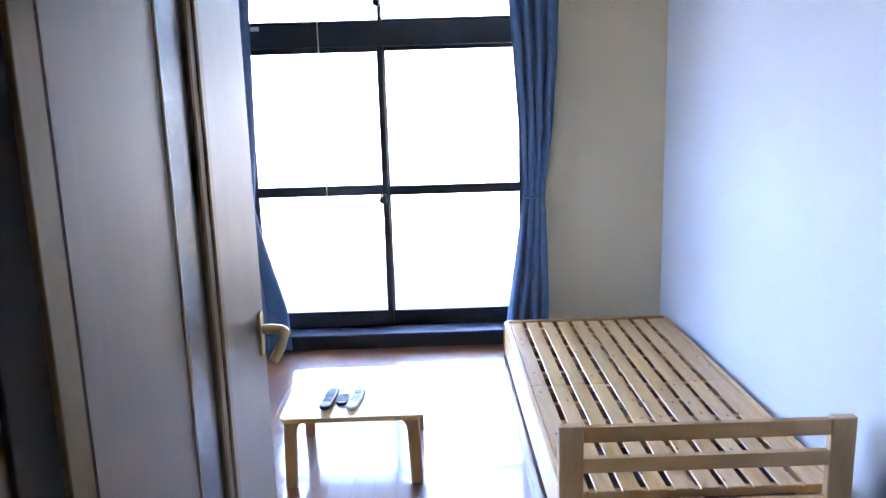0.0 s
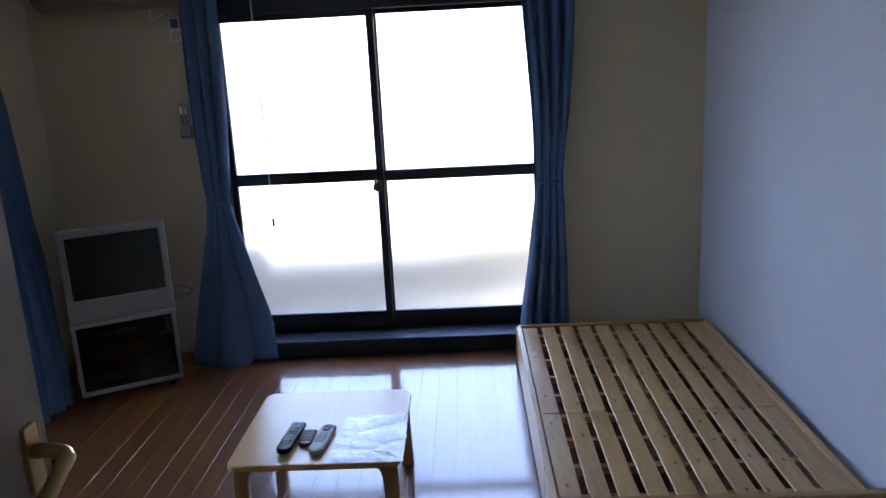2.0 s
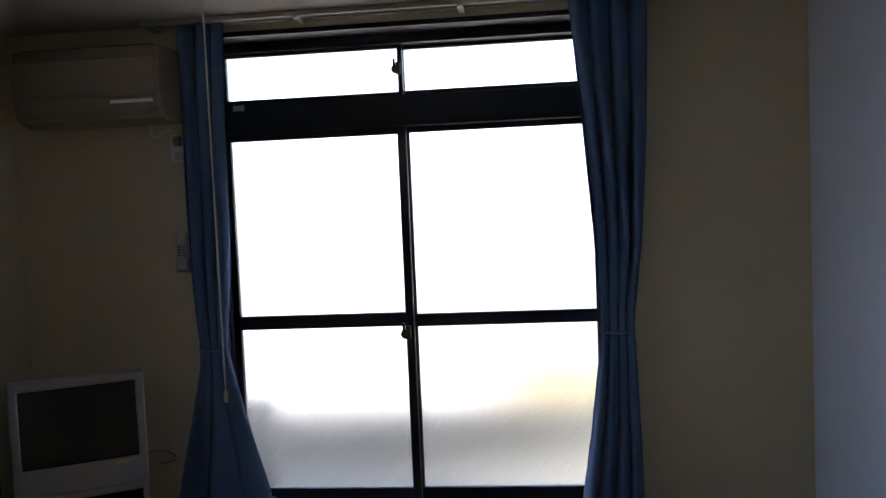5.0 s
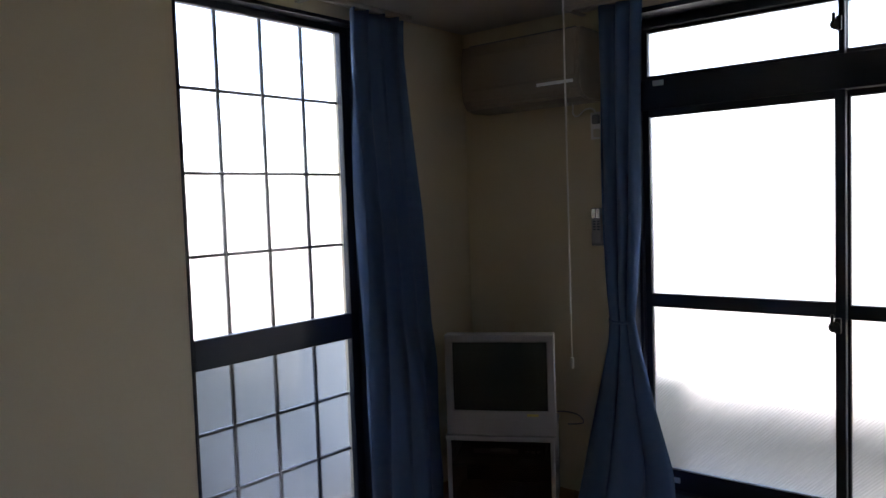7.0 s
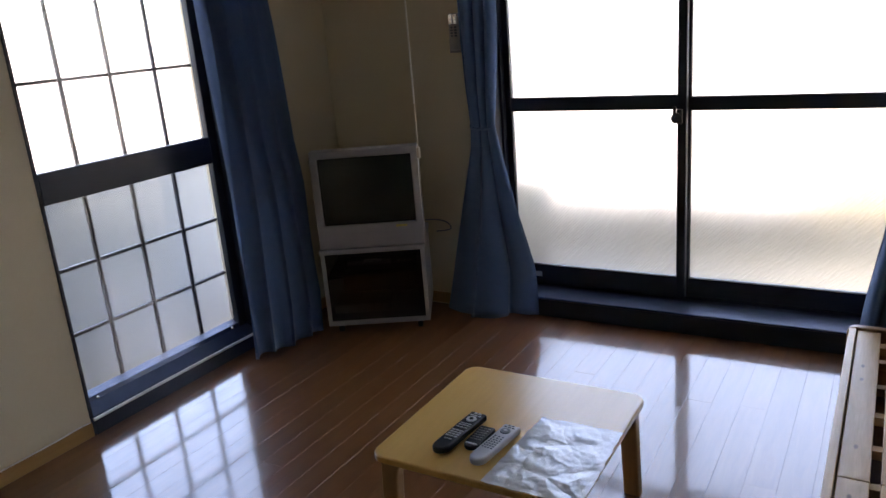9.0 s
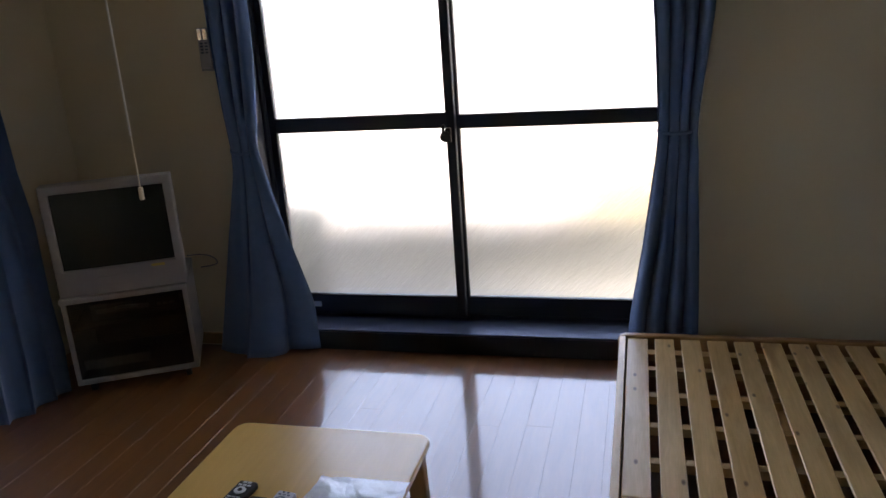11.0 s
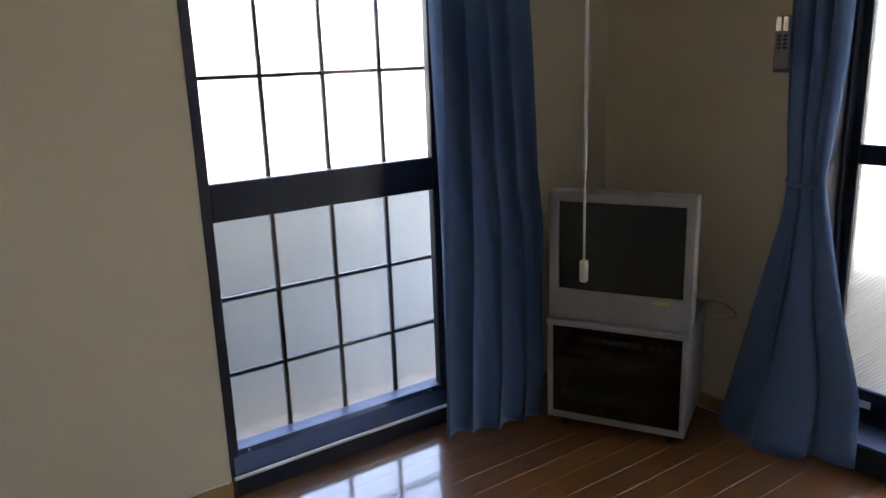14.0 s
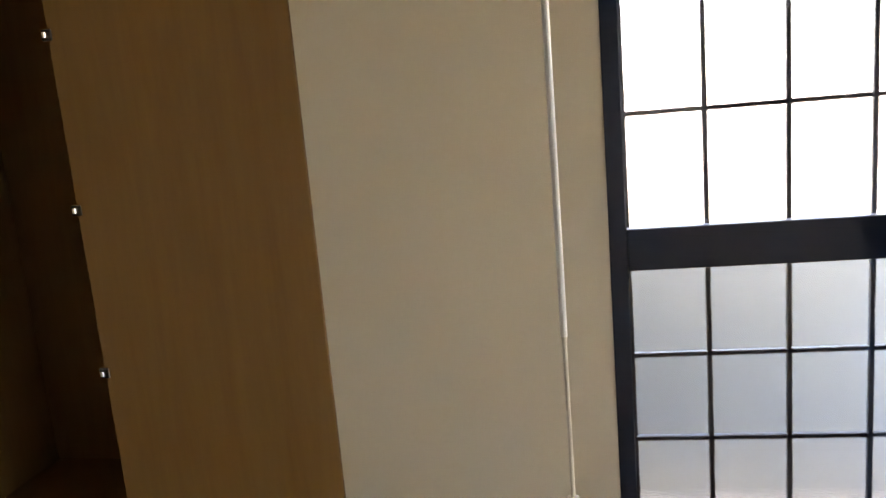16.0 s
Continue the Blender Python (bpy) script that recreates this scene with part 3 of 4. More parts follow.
# ---- curtains ----
def curtain(name, label, rows, folds, along, depth_dir, bow=0.0, ridge=0.0, group=""):
    """Hanging cloth. rows: (z, from, to, stand-off, fold depth); along, depth_dir: unit directions in plan; bow: how far the lower cloth falls back on both sides of its ridge; the cloth is followed between rows smoothly."""
    nu, nv = folds * 10, 60
    zs = [r[0] for r in rows]
    bm = bmesh.new()
    grid = []
    rnd = random.Random(len(name) * 7 + folds)
    phase = [rnd.uniform(-0.5, 0.5) for _ in range(folds * 2 + 3)]
    for j in range(nv + 1):
        z = zs[0] + (zs[-1] - zs[0]) * j / nv
        a, b, off, amp = [float(np.interp(-z, [-q for q in zs], [r[k] for r in rows])) for k in range(1, 5)]
        line = []
        for i in range(nu + 1):
            u = i / nu
            ph = u * folds * 2 * math.pi + 0.8 * phase[int(u * folds)] + 0.5 * math.sin(3 * z + u * 5)
            f = math.sin(ph) + 0.3 * math.sin(2.1 * ph + 4 * z)
            s = a + (b - a) * u + 0.25 * (b - a) / folds * math.cos(ph) * 0.8
            d = off + amp * f + bow * abs(u - ridge) * min(1.0, max(0.0, (0.9 - z) / 0.7))
            line.append(bm.verts.new((along[0] * s + depth_dir[0] * d, along[1] * s + depth_dir[1] * d, z + 0.006 * math.sin(u * 9) * (j == nv))))
        grid.append(line)
    for j in range(nv):
        for i in range(nu):
            bm.faces.new((grid[j][i], grid[j][i + 1], grid[j + 1][i + 1], grid[j + 1][i]))
    t = thing(name, label, "curtain", group=group)
    c = part("cloth", bm, CURTAIN, t, smooth=True)
    sol = c.modifiers.new("cloth_thickness", "SOLIDIFY")
    sol.thickness = 0.003
    return t


def tieback(parent, x, y, z, rx, ry):
    bm = bmesh.new()
    ring = []
    for i in range(24):
        a = 2 * math.pi * i / 24
        dz = 0.012 * math.sin(a)
        ring.append([bm.verts.new((x + (rx + k) * math.cos(a), y + (ry + k) * math.sin(a), z + dz + h)) for k, h in ((0, -0.006), (0.002, -0.005), (0.002, 0.005), (0, 0.006))])
    for i in range(24):
        for k in range(4):
            bm.faces.new((ring[i][k], ring[(i + 1) % 24][k], ring[(i + 1) % 24][(k + 1) % 4], ring[i][(k + 1) % 4]))
    part("tieback", bm, CURTAIN, parent, "blue cloth tie-back", smooth=True)


c1 = curtain("curtain", "blue cloth curtain tied back, flaring to the floor",
             [(2.245, -1.245, -1.04, 4.285, 0.022), (1.9, -1.250, -1.058, 4.29, 0.024), (1.3, -1.250, -1.078, 4.30, 0.022), (1.05, -1.240, -1.096, 4.30, 0.018), (0.90, -1.226, -1.108, 4.30, 0.010),
              (0.80, -1.238, -1.096, 4.295, 0.016), (0.5, -1.31, -1.038, 4.252, 0.018), (0.25, -1.37, -0.985, 4.225, 0.016), (0.010, -1.42, -0.970, 4.205, 0.010)], 3, (1, 0), (0, 1), 0.23, 0.42, "curtains of the sliding window")
tieback(c1, -1.167, 4.30, 0.895, 0.056, 0.012)
c2 = curtain("curtain", "blue cloth curtain tied back behind the bed head",
             [(2.245, 0.365, 0.665, 4.285, 0.026), (1.75, 0.405, 0.655, 4.29, 0.026), (1.3, 0.440, 0.635, 4.30, 0.022), (1.0, 0.456, 0.600, 4.30, 0.014), (0.92, 0.460, 0.595, 4.30, 0.010),
              (0.83, 0.452, 0.600, 4.30, 0.016), (0.5, 0.41, 0.605, 4.285, 0.028), (0.25, 0.365, 0.605, 4.275, 0.032), (0.012, 0.335, 0.605, 4.265, 0.036)], 4, (1, 0), (0, 1), group="curtains of the sliding window")
tieback(c2, 0.527, 4.30, 0.925, 0.065, 0.012)
c3 = curtain("curtain", "loose blue cloth curtain gathered beside the latticed window",
             [(2.245, 3.500, 3.83, -1.955, 0.026), (2.1, 3.490, 3.82, -1.95, 0.026), (1.4, 3.472, 3.86, -1.935, 0.032), (0.7, 3.460, 3.87, -1.915, 0.028), (0.010, 3.450, 3.815, -1.910, 0.018)],
             4, (0, 1), (1, 0), 0.085)

rail = thing("curtain_rail", "brushed metal double curtain rail under the ceiling", "curtain rail")
for y in (4.265, 4.325):
    part("track", one(-1.38, 0.70, y - 0.011, y + 0.011, H - 0.022, H - 0.002, 0.003), RAIL_METAL, rail)
for x in (-1.35, -0.72, -0.05, 0.62):
    part("bracket", one(x - 0.012, x + 0.012, 4.25, YN, H - 0.030, H - 0.022, 0.002), RAIL_METAL, rail)
rail2 = thing("curtain_rail", "brushed metal curtain rail beside the ceiling over the latticed window", "curtain rail")
part("track", one(-1.966, -1.944, 2.66, 3.88, H - 0.022, H - 0.002, 0.003), RAIL_METAL, rail2)
for y in (2.75, 3.3, 3.8):
    part("bracket", one(XL, -1.94, y - 0.012, y + 0.012, H - 0.030, H - 0.022, 0.002), RAIL_METAL, rail2)

# ---- bed ----
bed = thing("bed_frame", "pale pine single bed frame with bare slats and low headboard", "bed")
BX0, BX1, BYH, BYF, BZ = 0.335, 1.278, 4.105, 2.115, 0.212
hb = [(BX0 - 0.006, 0.0), (BX1 + 0.004, 0.0), (BX1 + 0.004, 0.197), (BX1 - 0.004, 0.214), (BX1 - 0.022, 0.222), (BX0 + 0.022, 0.222), (BX0 + 0.002, 0.214), (BX0 - 0.006, 0.197)]
bm = slab(hb, -0.0, 0.028, 0.005, 2)
bmesh.ops.transform(bm, matrix=Matrix.Translation((0, BYH + 0.028, 0)) @ Matrix.Rotation(radians(90), 4, "X"), verts=bm.verts)
part("headboard", bm, PINE_DARK, bed, "low pine headboard with rounded ends")
for x0, x1 in ((BX0, BX0 + 0.024), (BX1 - 0.024, BX1)):
    part("side_rail", one(x0, x1, BYF + 0.03, BYH - 0.001, 0.030, BZ + 0.006, 0.003), PINE, bed)
    part("ledger", one(x0 + (0.025 if x0 == BX0 else -0.022), x1 + (0.022 if x0 == BX0 else -0.025), BYF + 0.06, BYH - 0.002, 0.12, 0.165, 0.001), PINE, bed)
part("centre_rail", one((BX0 + BX1) / 2 - 0.02, (BX0 + BX1) / 2 + 0.02, BYF + 0.06, BYH - 0.004, 0.10, 0.164, 0.001), PINE, bed)
for y in (BYF + 0.3, 3.13, BYH - 0.3):
    part("leg", one((BX0 + BX1) / 2 - 0.02, (BX0 + BX1) / 2 + 0.02, y - 0.02, y + 0.02, 0, 0.10, 0.002), PINE_Z, bed)
for x0, x1 in ((BX0 - 0.016, BX0 + 0.064), (BX1 - 0.085, BX1 - 0.002)):
    part("post", one(x0, x1, BYF, BYF + 0.035, 0, 0.480, 0.006, 3), PINE_Z, bed)
for z0, z1 in ((0.419, 0.474), (0.314, 0.366), (0.10, 0.200)):
    part("foot_rail", one(BX0 + 0.064, BX1 - 0.085, BYF + 0.006, BYF + 0.030, z0, z1, 0.003), PINE_X, bed)
for k in range(12):
    y = 3.881 - 0.1855 * k
    if y > BYF + 0.05:
        part("cross_slat", one(BX0 + 0.026, BX1 - 0.026, y - 0.014, y + 0.014, 0.176, BZ - 0.0095, 0.001), PINE_X, bed)
part("cross_slat", one(BX0 + 0.026, BX1 - 0.026, 3.99, 4.03, 0.176, BZ - 0.0095, 0.001), PINE_X, bed)
slits = [0.4455 + 0.0882 * k for k in range(9)]
edges = [BX0 + 0.028] + [q for s in slits for q in (s - 0.0116, s + 0.0116)] + [BX1 - 0.028]
rs = random.Random(5)
for a, b in zip(edges[::2], edges[1::2]):
    for y0, y1 in ((BYF + 0.075, 3.139), (3.142, BYH - 0.004)):
        s = part("slat", one(a, b, y0, y1, BZ - 0.0095, BZ + rs.uniform(-0.0008, 0.0008), 0.002, 1), PINE, bed)

# ---- low table ----
TX0, TX1, TY0, TY1, TZ = -0.690, -0.125, 2.652, 3.215, 0.302
table = thing("low_table", "small low folding table with yellow oak top and rounded corners", "table")
part("tabletop", slab(rounded(TX0, TX1, TY0, TY1, 0.04), TZ - 0.022, TZ, 0.006, 3), OAK, table, smooth=False)
for cx, cy in ((TX0 + 0.040, TY0 + 0.045), (TX1 - 0.040, TY0 + 0.045), (TX0 + 0.040, TY1 - 0.045), (TX1 - 0.040, TY1 - 0.045)):
    sx = -1 if cx > -0.4 else 1
    top = TZ - 0.0215
    side = [(-0.024 * sx, 0.0), (0.022 * sx, 0.0), (0.026 * sx, top - 0.050), (0.031 * sx, top - 0.028), (0.043 * sx, top - 0.010), (0.060 * sx, top), (-0.024 * sx, top)]
    if sx < 0:
        side = side[::-1]
    bm = slab(side, -0.017, 0.017, 0.005, 2)
    bmesh.ops.transform(bm, matrix=Matrix.Translation((cx, cy, 0)) @ Matrix.Rotation(radians(90), 4, "X"), verts=bm.verts)
    for v in bm.verts:
        k = 1 - v.co.z / TZ
        v.co.x -= 0.008 * sx * k
        v.co.y += (0.008 if cy > 2.93 else -0.008) * k
    lg = part("leg", bm, OAK_Z, table)
    part("bracket", one(min(cx + sx * 0.061, cx + sx * 0.085), max(cx + sx * 0.061, cx + sx * 0.085), cy - 0.012, cy + 0.012, TZ - 0.034, TZ - 0.0222, 0.003), STEEL_DARK, lg, "dark metal folding bracket")
    part("foot_pad", one(cx - sx * 0.008 - 0.02, cx - sx * 0.008 + 0.02, cy - 0.013 + (0.008 if cy > 2.93 else -0.008), cy + 0.013 + (0.008 if cy > 2.93 else -0.008), -0.0, 0.003, 0.001, 1), RUBBER, lg)


# ---- remotes on the table ----
def remote(label, x0, y0, x1, y1, width, height, z, body, keys, plan, tilt=0.0, pad=True, display=None):
    """plan: rows of keys from the far end to the near one, as (place along the case, keys in the row, key width, key length)."""
    ln = math.hypot(x1 - x0, y1 - y0)
    t = thing("remote_control", label, "remote control", pose((x0 + x1) / 2, (y0 + y1) / 2, z, tilt, 0, math.degrees(math.atan2(y1 - y0, x1 - x0)) - 90), group="remote controls on the table")
    w, h = width / 2, ln / 2
    near = [(w * 0.97 * math.cos(radians(a)), -h + w * 1.15 + w * 1.15 * math.sin(radians(a))) for a in range(180, 361, 15)]
    far = [(w * 0.72 + w * 0.28 * math.cos(radians(a)), h - w * 0.28 + w * 0.28 * math.sin(radians(a))) for a in range(0, 91, 18)]
    far += [(-x, y) for x, y in reversed(far)]
    part("case", slab(near + far, 0, height, height * 0.32, 4), body, t)
    sizes = {}
    for place, count, kw, kl in plan:
        if (kw, kl) not in sizes:
            sizes[kw, kl] = mesh_of("key", one(-kw / 2, kw / 2, -kl / 2, kl / 2, -0.001, 0.0016, 0.0008, 1), keys)
        for c in range(count):
            k = new("key", sizes[kw, kl])
            k.parent = t
            k.location = ((c - (count - 1) / 2) * (width * 0.72 / max(count, 3)), h - place * ln, height)
    if pad:
        bm = bmesh.new()
        bmesh.ops.create_cone(bm, cap_ends=True, segments=24, radius1=width * 0.30, radius2=width * 0.27, depth=0.003, matrix=Matrix.Translation((0, h - 0.20 * ln, height + 0.0005)))
        pd = part("ring_pad", bm, keys, t, "round direction pad")
        bm = bmesh.new()
        bmesh.ops.create_cone(bm, cap_ends=True, segments=20, radius1=width * 0.12, radius2=width * 0.11, depth=0.002, matrix=Matrix.Translation((0, h - 0.20 * ln, height + 0.0025)))
        part("centre_key", bm, body, pd)
    if display:
        part("display", one(-w * 0.72, w * 0.72, h - (display + 0.055) * ln, h - display * ln, height - 0.001, height + 0.0012, 0.0008, 1), LIGHT_GREY, t, "small pale label plate")
    return t


remote("black television remote control with pale keys, lying on another remote", -0.516, 2.706, -0.500, 2.915, 0.050, 0.018, TZ + 0.006, REMOTE_BLACK, BUTTON,
       [(0.045, 2, 0.010, 0.007), (0.10, 3, 0.009, 0.006), (0.33, 3, 0.010, 0.004), (0.375, 3, 0.010, 0.004), (0.43, 3, 0.010, 0.004), (0.52, 3, 0.010, 0.006), (0.57, 3, 0.010, 0.006), (0.62, 3, 0.010, 0.006),
        (0.67, 3, 0.010, 0.006), (0.74, 2, 0.010, 0.004)], -1.0)
remote("small black remote control between two others on the table", -0.455, 2.762, -0.452, 2.872, 0.046, 0.013, TZ + 0.0005, REMOTE_BLACK, SILVER_DARK,
       [(0.15 + 0.10 * k, 3, 0.009, 0.005) for k in range(6)], pad=False, display=0.82)
remote("pale grey remote control with small dark keys", -0.410, 2.706, -0.389, 2.892, 0.048, 0.020, TZ + 0.0005, REMOTE_GREY, KEY_GREY,
       [(0.04, 2, 0.006, 0.004), (0.09, 3, 0.007, 0.004)] + [(0.36 + 0.052 * k, 4 if k > 1 else 3, 0.0055, 0.004) for k in range(7)])

# ---- plastic sheet ----
bm = bmesh.new()
nx, ny = 60, 72
c00, c10, c11, c01 = Vector((-0.366, 2.655)), Vector((-0.116, 2.652)), Vector((-0.124, 2.990)), Vector((-0.348, 2.988))
rb = random.Random(21)
creases = [(rb.uniform(0, math.pi), rb.uniform(9, 26), rb.random(), rb.uniform(0.4, 1.0)) for _ in range(9)]
grid = []
for j in range(ny + 1):
    line = []
    for i in range(nx + 1):
        u, v = i / nx, j / ny
        p = (c00 * (1 - u) + c10 * u) * (1 - v) + (c01 * (1 - u) + c11 * u) * v
        fold = 0.0
        for a, f, ph, w in creases:
            q = p.x * math.cos(a) + p.y * math.sin(a) + 0.03 * noise.noise(Vector((p.x * 7, p.y * 7, ph * 9)))
            patch = max(0.0, noise.noise(Vector((p.x * 9, p.y * 9, 20 * ph))) + 0.25)
            fold += w * patch * abs(((q * f + ph) % 1.0) - 0.5) / f * 9
        edge = min(u, 1 - u, v, 1 - v)
        h = 0.0045 * fold * min(1, 0.25 + edge * 7)
        wob = 0.005 * noise.noise(Vector((p.x * 30, p.y * 30, 7)))
        line.append(bm.verts.new((p.x + wob, p.y + wob, TZ + 0.0016 + h)))
    grid.append(line)
for j in range(ny):
    for i in range(nx):
        bm.faces.new((grid[j][i], grid[j][i + 1], grid[j + 1][i + 1], grid[j + 1][i]))
bag = tagged(part("plastic_bag", bm, FILM), "crumpled clear plastic bag lying flat on the table", "plastic bag")
sol = bag.modifiers.new("film_thickness", "SOLIDIFY")
sol.thickness = 0.0006

# ---- television and stand ----
TVM = Matrix.Translation((-1.560, 3.9225, 0)) @ Matrix.Rotation(math.atan2(0.223, 0.41), 4, "Z")
stand = thing("tv_stand", "grey low television stand with a dark glass door on casters", "tv stand", TVM)
W, SB, ST, SD = 0.47, 0.046, 0.412, 0.40
part("top", one(-W / 2 - 0.004, W / 2 + 0.004, -0.006, SD, ST - 0.022, ST, 0.004), SILVER, stand)
part("bottom", one(-W / 2, W / 2, 0.0, SD, SB, SB + 0.022, 0.003), SILVER, stand)
for s in (-1, 1):
    part("side", one(min(s * W / 2, s * (W / 2 - 0.018)), max(s * W / 2, s * (W / 2 - 0.018)), 0.0, SD, SB + 0.022, ST - 0.022, 0.002), SILVER, stand)
    for y in (0.05, SD - 0.05):
        c = part("caster", rod(bmesh.new(), (s * (W / 2 - 0.05) - 0.01, y, 0.020), (s * (W / 2 - 0.05) + 0.01, y, 0.020), 0.020, 16), RUBBER, stand)
        part("fork", one(s * (W / 2 - 0.05) - 0.013, s * (W / 2 - 0.05) + 0.013, y - 0.01, y + 0.01, 0.028, SB, 0.002), STEEL_DARK, c)
part("back", one(-W / 2 + 0.018, W / 2 - 0.018, SD - 0.012, SD - 0.004, SB + 0.022, ST - 0.022, 0), DARK_BOARD, stand)
part("shelf", one(-W / 2 + 0.018, W / 2 - 0.018, 0.03, SD - 0.012, 0.265, 0.280, 0.001), DARK_BOARD, stand)
SMOKED = glass("smoked_glass", 0.03, 0.0, 10, tint=(0.28, 0.28, 0.28))
gd = part("door", one(-W / 2 + 0.019, W / 2 - 0.019, 0.004, 0.009, SB + 0.024, ST - 0.024, 0.001, 1), SMOKED, stand, "smoked glass door")
part("door_pull", one(-0.040, 0.040, -0.003, 0.004, ST - 0.066, ST - 0.054, 0.002), BLACK, gd)
deck = thing("video_deck", "dark video deck on the shelf of the television stand", "video player", TVM @ Matrix.Translation((0.02, 0.08, 0.2805)))
part("case", one(-0.17, 0.17, 0, 0.24, 0.004, 0.070, 0.004), BLACK, deck)
part("front_strip", one(-0.15, 0.05, -0.003, 0.002, 0.030, 0.050, 0.001), SILVER_DARK, deck, "grey tape flap")
for x in (0.09, 0.115, 0.14):
    part("button", one(x - 0.008, x + 0.008, -0.003, 0.002, 0.034, 0.044, 0.001), SILVER_DARK, deck)
bx = thing("cardboard_box", "low grey-beige card box inside the television stand", "box", TVM @ Matrix.Translation((-0.08, 0.10, SB + 0.0225)))
part("body", one(-0.16, 0.12, 0, 0.18, 0, 0.030, 0.003), CARD, bx)
part("lid", one(-0.163, 0.123, -0.003, 0.183, 0.030, 0.044, 0.003), CARD, bx)

tv = thing("television", "silver-grey tube television switched off, on a low stand", "television", TVM @ Matrix.Translation((0.004, 0.012, ST)))
TW, TH = 0.476, 0.442
bm = bmesh.new()
SX0, SX1, SZ0, SZ1 = -TW / 2 + 0.032, TW / 2 - 0.032, 0.106, TH - 0.034
for a in ((-TW / 2, TW / 2, 0, 0.07, 0.0, SZ0), (-TW / 2, TW / 2, 0, 0.07, SZ1, TH)):
    box(bm, *a, 0.006, 2)
for a in ((-TW / 2, SX0, 0.0005, 0.07, SZ0 - 0.008, SZ1 + 0.008), (SX1, TW / 2, 0.0005, 0.07, SZ0 - 0.008, SZ1 + 0.008)):
    box(bm, *a, 0.004, 1)
part("bezel", bm, SILVER, tv)
bm = bmesh.new()
g = []
for j in range(13):
    g.append([bm.verts.new((SX0 - 0.004 + (SX1 - SX0 + 0.008) * i / 16, 0.006 + 0.012 * ((i / 8 - 1) ** 2 * 0.5 + (j / 6 - 1) ** 2 * 0.4), SZ0 - 0.004 + (SZ1 - SZ0 + 0.008) * j / 12)) for i in range(17)])
for j in range(12):
    for i in range(16):
        bm.faces.new((g[j][i], g[j][i + 1], g[j + 1][i + 1], g[j + 1][i]))
ex = bmesh.ops.extrude_face_region(bm, geom=list(bm.faces))
bmesh.ops.translate(bm, vec=(0, 0.03, 0), verts=[v for v in ex["geom"] if isinstance(v, bmesh.types.BMVert)])
part("screen", bm, SCREEN, tv, "dark greenish-black glass screen", smooth=False)
bm = bmesh.new()
rings = []
for y, w, z0, z1 in ((0.068, TW / 2 - 0.006, 0.012, TH - 0.010), (0.16, TW / 2 - 0.012, 0.014, TH - 0.02), (0.26, 0.17, 0.03, TH - 0.07), (0.37, 0.12, 0.05, TH - 0.13), (0.39, 0.10, 0.07, TH - 0.16)):
    rings.append([bm.verts.new(c) for c in ((-w, y, z0), (w, y, z0), (w, y, z1), (-w, y, z1))])
for r0, r1 in zip(rings, rings[1:]):
    for i in range(4):
        bm.faces.new((r0[i], r0[(i + 1) % 4], r1[(i + 1) % 4], r1[i]))
bm.faces.new(rings[0])
bm.faces.new(rings[-1])
bmesh.ops.bevel(bm, geom=list(bm.edges), offset=0.006, segments=2, affect="EDGES")
part("back_shell", bm, SILVER_DARK, tv, "dark grey tapered rear shell")
part("control_panel", one(-0.09, 0.09, -0.002, 0.004, 0.028, 0.070, 0.001), SILVER, tv, "flush front flap")
part("badge", one(0.115, 0.165, -0.002, 0.002, SZ0 - 0.020, SZ0 - 0.010, 0, 1), mat("yellow_sticker", (0.55, 0.45, 0.12), 0.5), tv, "small yellowish sticker")
part("foot", one(-0.17, 0.17, 0.02, 0.30, 0.0005, 0.014, 0.002), BLACK, tv)
cable = tagged(part("aerial_cable", pipe([(-1.44, 4.20, 0.475), (-1.40, 4.24, 0.468), (-1.355, 4.26, 0.450), (-1.345, 4.27, 0.425), (-1.37, 4.28, 0.410), (-1.42, 4.26, 0.405)], 0.0028), SILVER_DARK, smooth=True), "thin dark cable looping behind the television", "cable")
cable2 = tagged(part("aerial_cable", pipe([(-2.022, 1.995, 0.060), (-2.020, 2.30, 0.0605), (-2.020, 2.60, 0.060), (-2.018, 2.70, 0.064), (-2.018, 2.735, 0.062)], 0.0030), WHITE, smooth=True), "thin white cable running along the top of the skirting", "cable")
cover = tagged(part("cable_cover", pipe([(-2.018, 2.752, 0.066), (-2.019, 3.1, 0.068), (-2.019, 3.45, 0.068), (-2.019, 3.62, 0.068)], 0.0062), WHITE, smooth=True), "white cable cover along the sill of the latticed window", "cable cover")

# ---- air conditioner ----
ac = thing("air_conditioner", "cream wall-mounted air conditioner with a closed louvre", "air conditioner")
AX0, AX1 = -1.890, -1.262
bm = bmesh.new()
prof = [(4.366, 1.853), (4.24, 1.850), (4.185, 1.862), (4.158, 1.900), (4.150, 1.96), (4.152, 2.09), (4.165, 2.15), (4.200, 2.158), (4.366, 2.158)]
ends = [[bm.verts.new((x, y, z)) for y, z in prof] for x in (AX0, AX1)]
bm.faces.new(ends[0])
bm.faces.new(ends[1])
for i in range(len(prof)):
    j = (i + 1) % len(prof)
    bm.faces.new((ends[0][i], ends[0][j], ends[1][j], ends[1][i]))
bmesh.ops.recalc_face_normals(bm, faces=bm.faces)
bmesh.ops.bevel(bm, geom=[e for e in bm.edges if abs(e.verts[0].co.x - e.verts[1].co.x) < 1e-5], offset=0.008, segments=2, affect="EDGES")
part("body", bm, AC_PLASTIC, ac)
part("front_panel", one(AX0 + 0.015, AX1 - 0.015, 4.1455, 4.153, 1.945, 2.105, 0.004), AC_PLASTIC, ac)
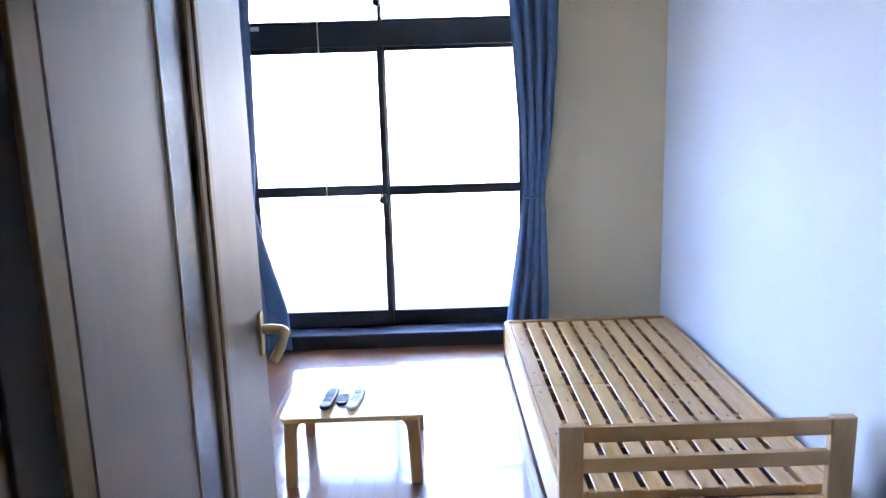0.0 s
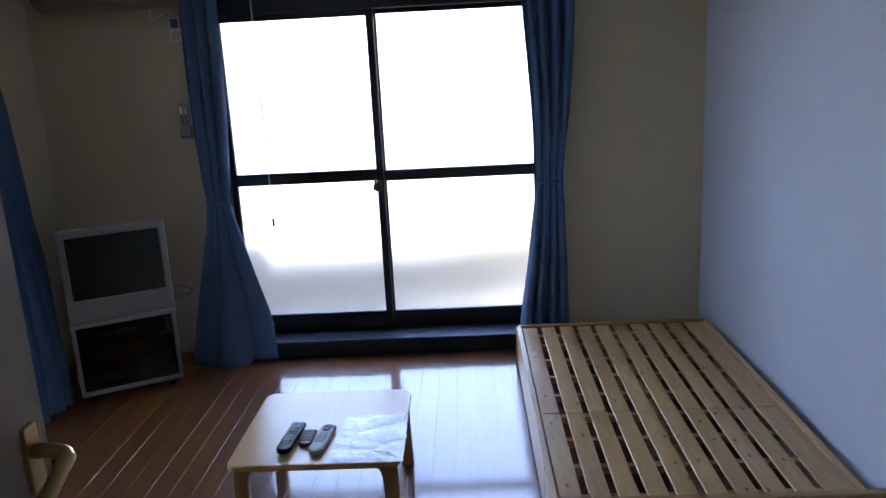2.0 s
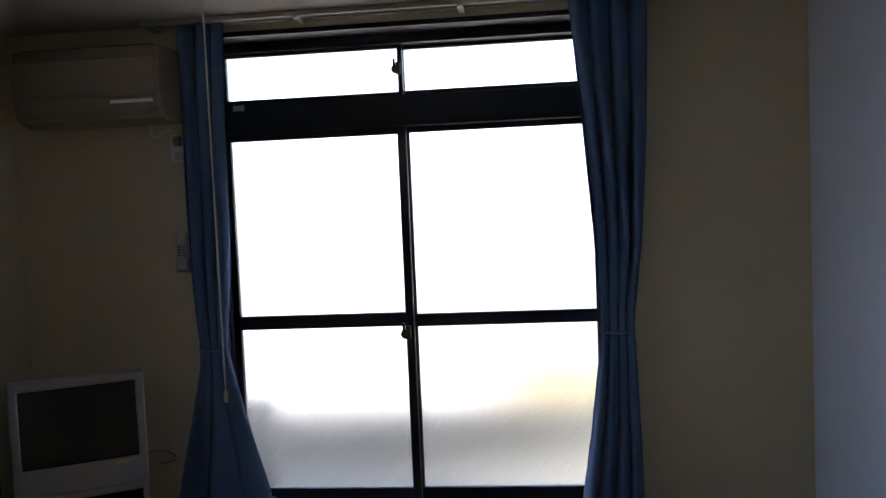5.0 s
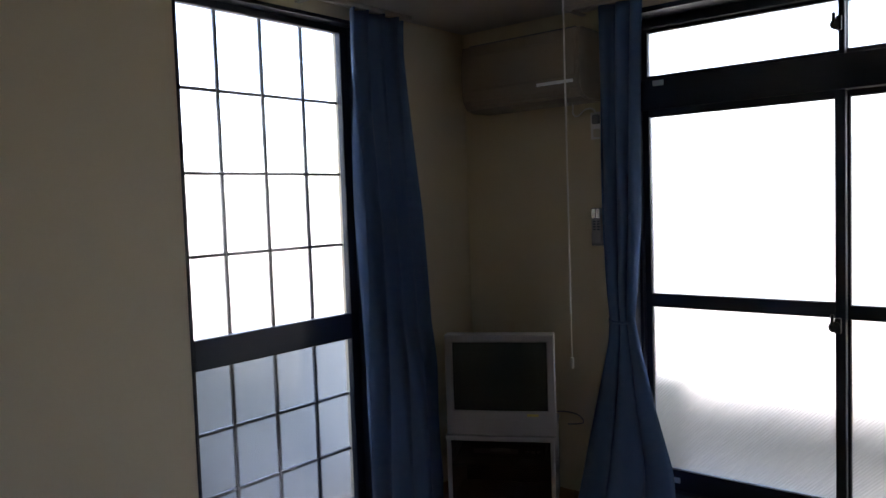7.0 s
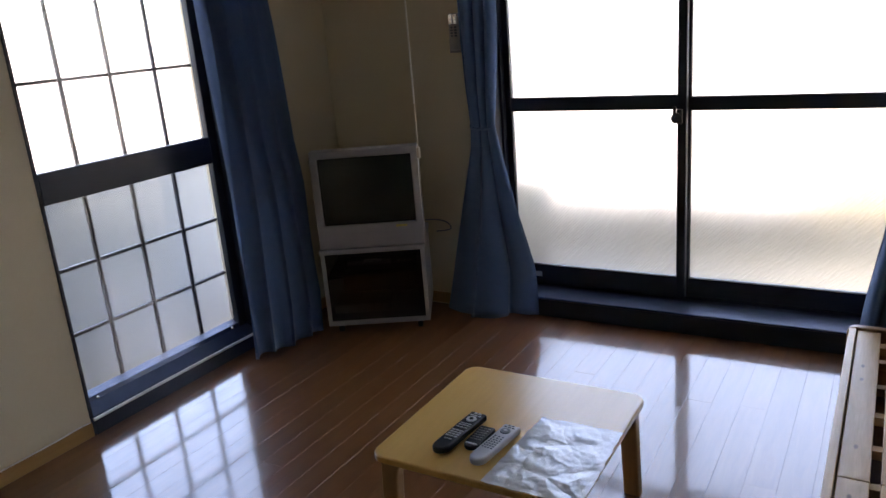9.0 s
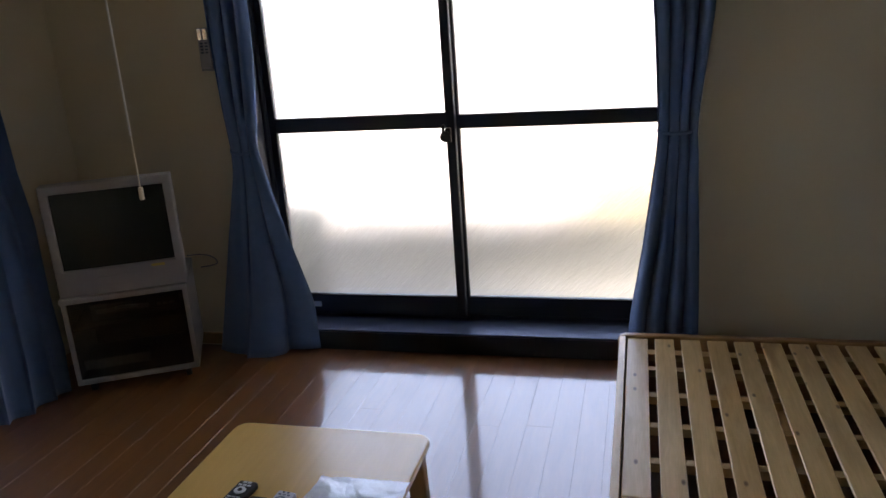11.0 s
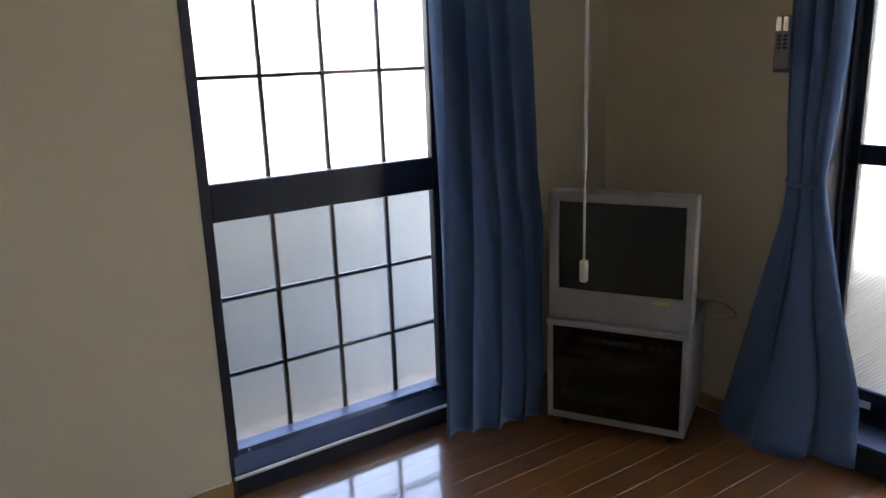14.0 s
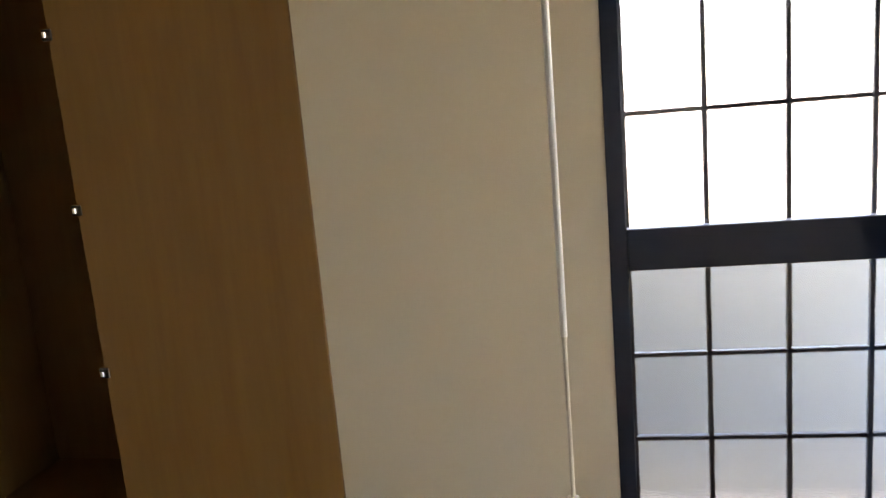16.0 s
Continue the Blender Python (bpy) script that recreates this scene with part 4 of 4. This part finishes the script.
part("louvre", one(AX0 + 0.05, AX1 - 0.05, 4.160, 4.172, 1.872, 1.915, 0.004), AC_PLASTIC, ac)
part("indicator_strip", one(-1.47, -1.29, 4.1485, 4.156, 1.922, 1.936, 0.002), WHITE, ac, "white strip above the louvre")
gr = part("intake_grille", boxes(*[(AX0 + 0.03, AX1 - 0.03, 4.19 + 0.02 * k, 4.197 + 0.02 * k, 2.157, 2.162) for k in range(8)]), SILVER_DARK, ac)
so = thing("wall_socket", "white wall socket with the air conditioner's plug", "socket")
part("plate", one(-1.325, -1.255, YN - 0.009, YN - 0.0005, 1.69, 1.81, 0.003), WHITE, so)
part("outlet", one(-1.31, -1.27, YN - 0.012, YN - 0.008, 1.70, 1.735, 0.001), IVORY, so)
part("plug", one(-1.305, -1.275, YN - 0.035, YN - 0.009, 1.757, 1.797, 0.004), SILVER_DARK, so)
part("flex", pipe([(-1.29, YN - 0.03, 1.795), (-1.29, YN - 0.035, 1.815), (-1.33, YN - 0.03, 1.825), (-1.39, YN - 0.03, 1.80), (-1.40, YN - 0.03, 1.852)], 0.004), WHITE, so, smooth=True)
rh = thing("remote_control", "slim grey air conditioner remote in a wall holder", "remote control")
part("holder", one(-1.327, -1.268, YN - 0.020, YN - 0.0005, 1.215, 1.275, 0.003), SILVER_DARK, rh)
part("case", one(-1.322, -1.273, YN - 0.028, YN - 0.006, 1.225, 1.385, 0.005, 2), SILVER, rh)
part("display", one(-1.318, -1.300, YN - 0.031, YN - 0.027, 1.338, 1.380, 0.001, 1), DISPLAY, rh, "bright display window")
part("display", one(-1.295, -1.277, YN - 0.031, YN - 0.027, 1.338, 1.380, 0.001, 1), DISPLAY, rh, "bright display window")
key_mesh = mesh_of("key", one(-0.006, 0.006, -0.0015, 0.0015, -0.0035, 0.0035, 0.0008, 1), BUTTON_DARK)
for r in range(4):
    for c in range(2):
        k = new("key", key_mesh)
        k.parent = rh
        k.location = (-1.306 + c * 0.020, YN - 0.0285, 1.2885 + r * 0.012)

# ---- light pull ----
pc = thing("pull_cord", "white light pull cord with an ivory handle, hanging from the ceiling", "pull cord")
CX, CY = -0.442, 2.631
part("cord", rod(bmesh.new(), (CX, CY, 1.195), (CX, CY, H), 0.0018), CORD, pc)
part("lower_cord", rod(bmesh.new(), (CX, CY, 1.105), (CX, CY, 1.195), 0.0012), IVORY, pc, "thinner cord below the joint")
part("handle", one(CX - 0.0036, CX + 0.0036, CY - 0.0036, CY + 0.0036, 1.082, 1.105, 0.002), IVORY, pc)

# ---- floor planks ----
PW = 0.0895
plank = {}
rp = random.Random(11)
x = 0.030 - PW * 23
row = 0
while x < XR:
    a, b = max(x, XL + 0.002), min(x + PW, XR - 0.002)
    y = YS - 0.118 - rp.uniform(0.1, 1.75)
    while y < YN - 0.02:
        y0, y1 = max(y, YS - 0.118), min(y + 1.818, YN - 0.014)
        if y1 - y0 > 0.03 and b - a > 0.01:
            key = (round(b - a, 4), round(y1 - y0, 4), row % 3)
            if key not in plank:
                bm = bmesh.new()
                w, ln, g = (b - a) / 2 - 0.0002, (y1 - y0) / 2 - 0.0001, 0.0003
                e = {-1: 0.0011 if row % 3 == 0 else 0.0003, 1: 0.0011 if row % 3 == 2 else 0.0003}
                lo = [bm.verts.new((sx * w, sy * ln, -0.010)) for sx, sy in ((-1, -1), (1, -1), (1, 1), (-1, 1))]
                mi = [bm.verts.new((sx * w, sy * ln, -g)) for sx, sy in ((-1, -1), (1, -1), (1, 1), (-1, 1))]
                hi = [bm.verts.new((sx * (w - e[sx]), sy * (ln - 0.0002), 0)) for sx, sy in ((-1, -1), (1, -1), (1, 1), (-1, 1))]
                for p0, p1 in ((lo, mi), (mi, hi)):
                    for i in range(4):
                        bm.faces.new((p0[i], p0[(i + 1) % 4], p1[(i + 1) % 4], p1[i]))
                bm.faces.new(hi)
                plank[key] = mesh_of("plank", bm, FLOOR_WOOD)
            o = new("plank", plank[key])
            o.parent = FLOOR
            o.location = ((a + b) / 2, (y0 + y1) / 2, rp.uniform(-0.0002, 0.0002))
        y += 1.818
    x += PW
    row += 1
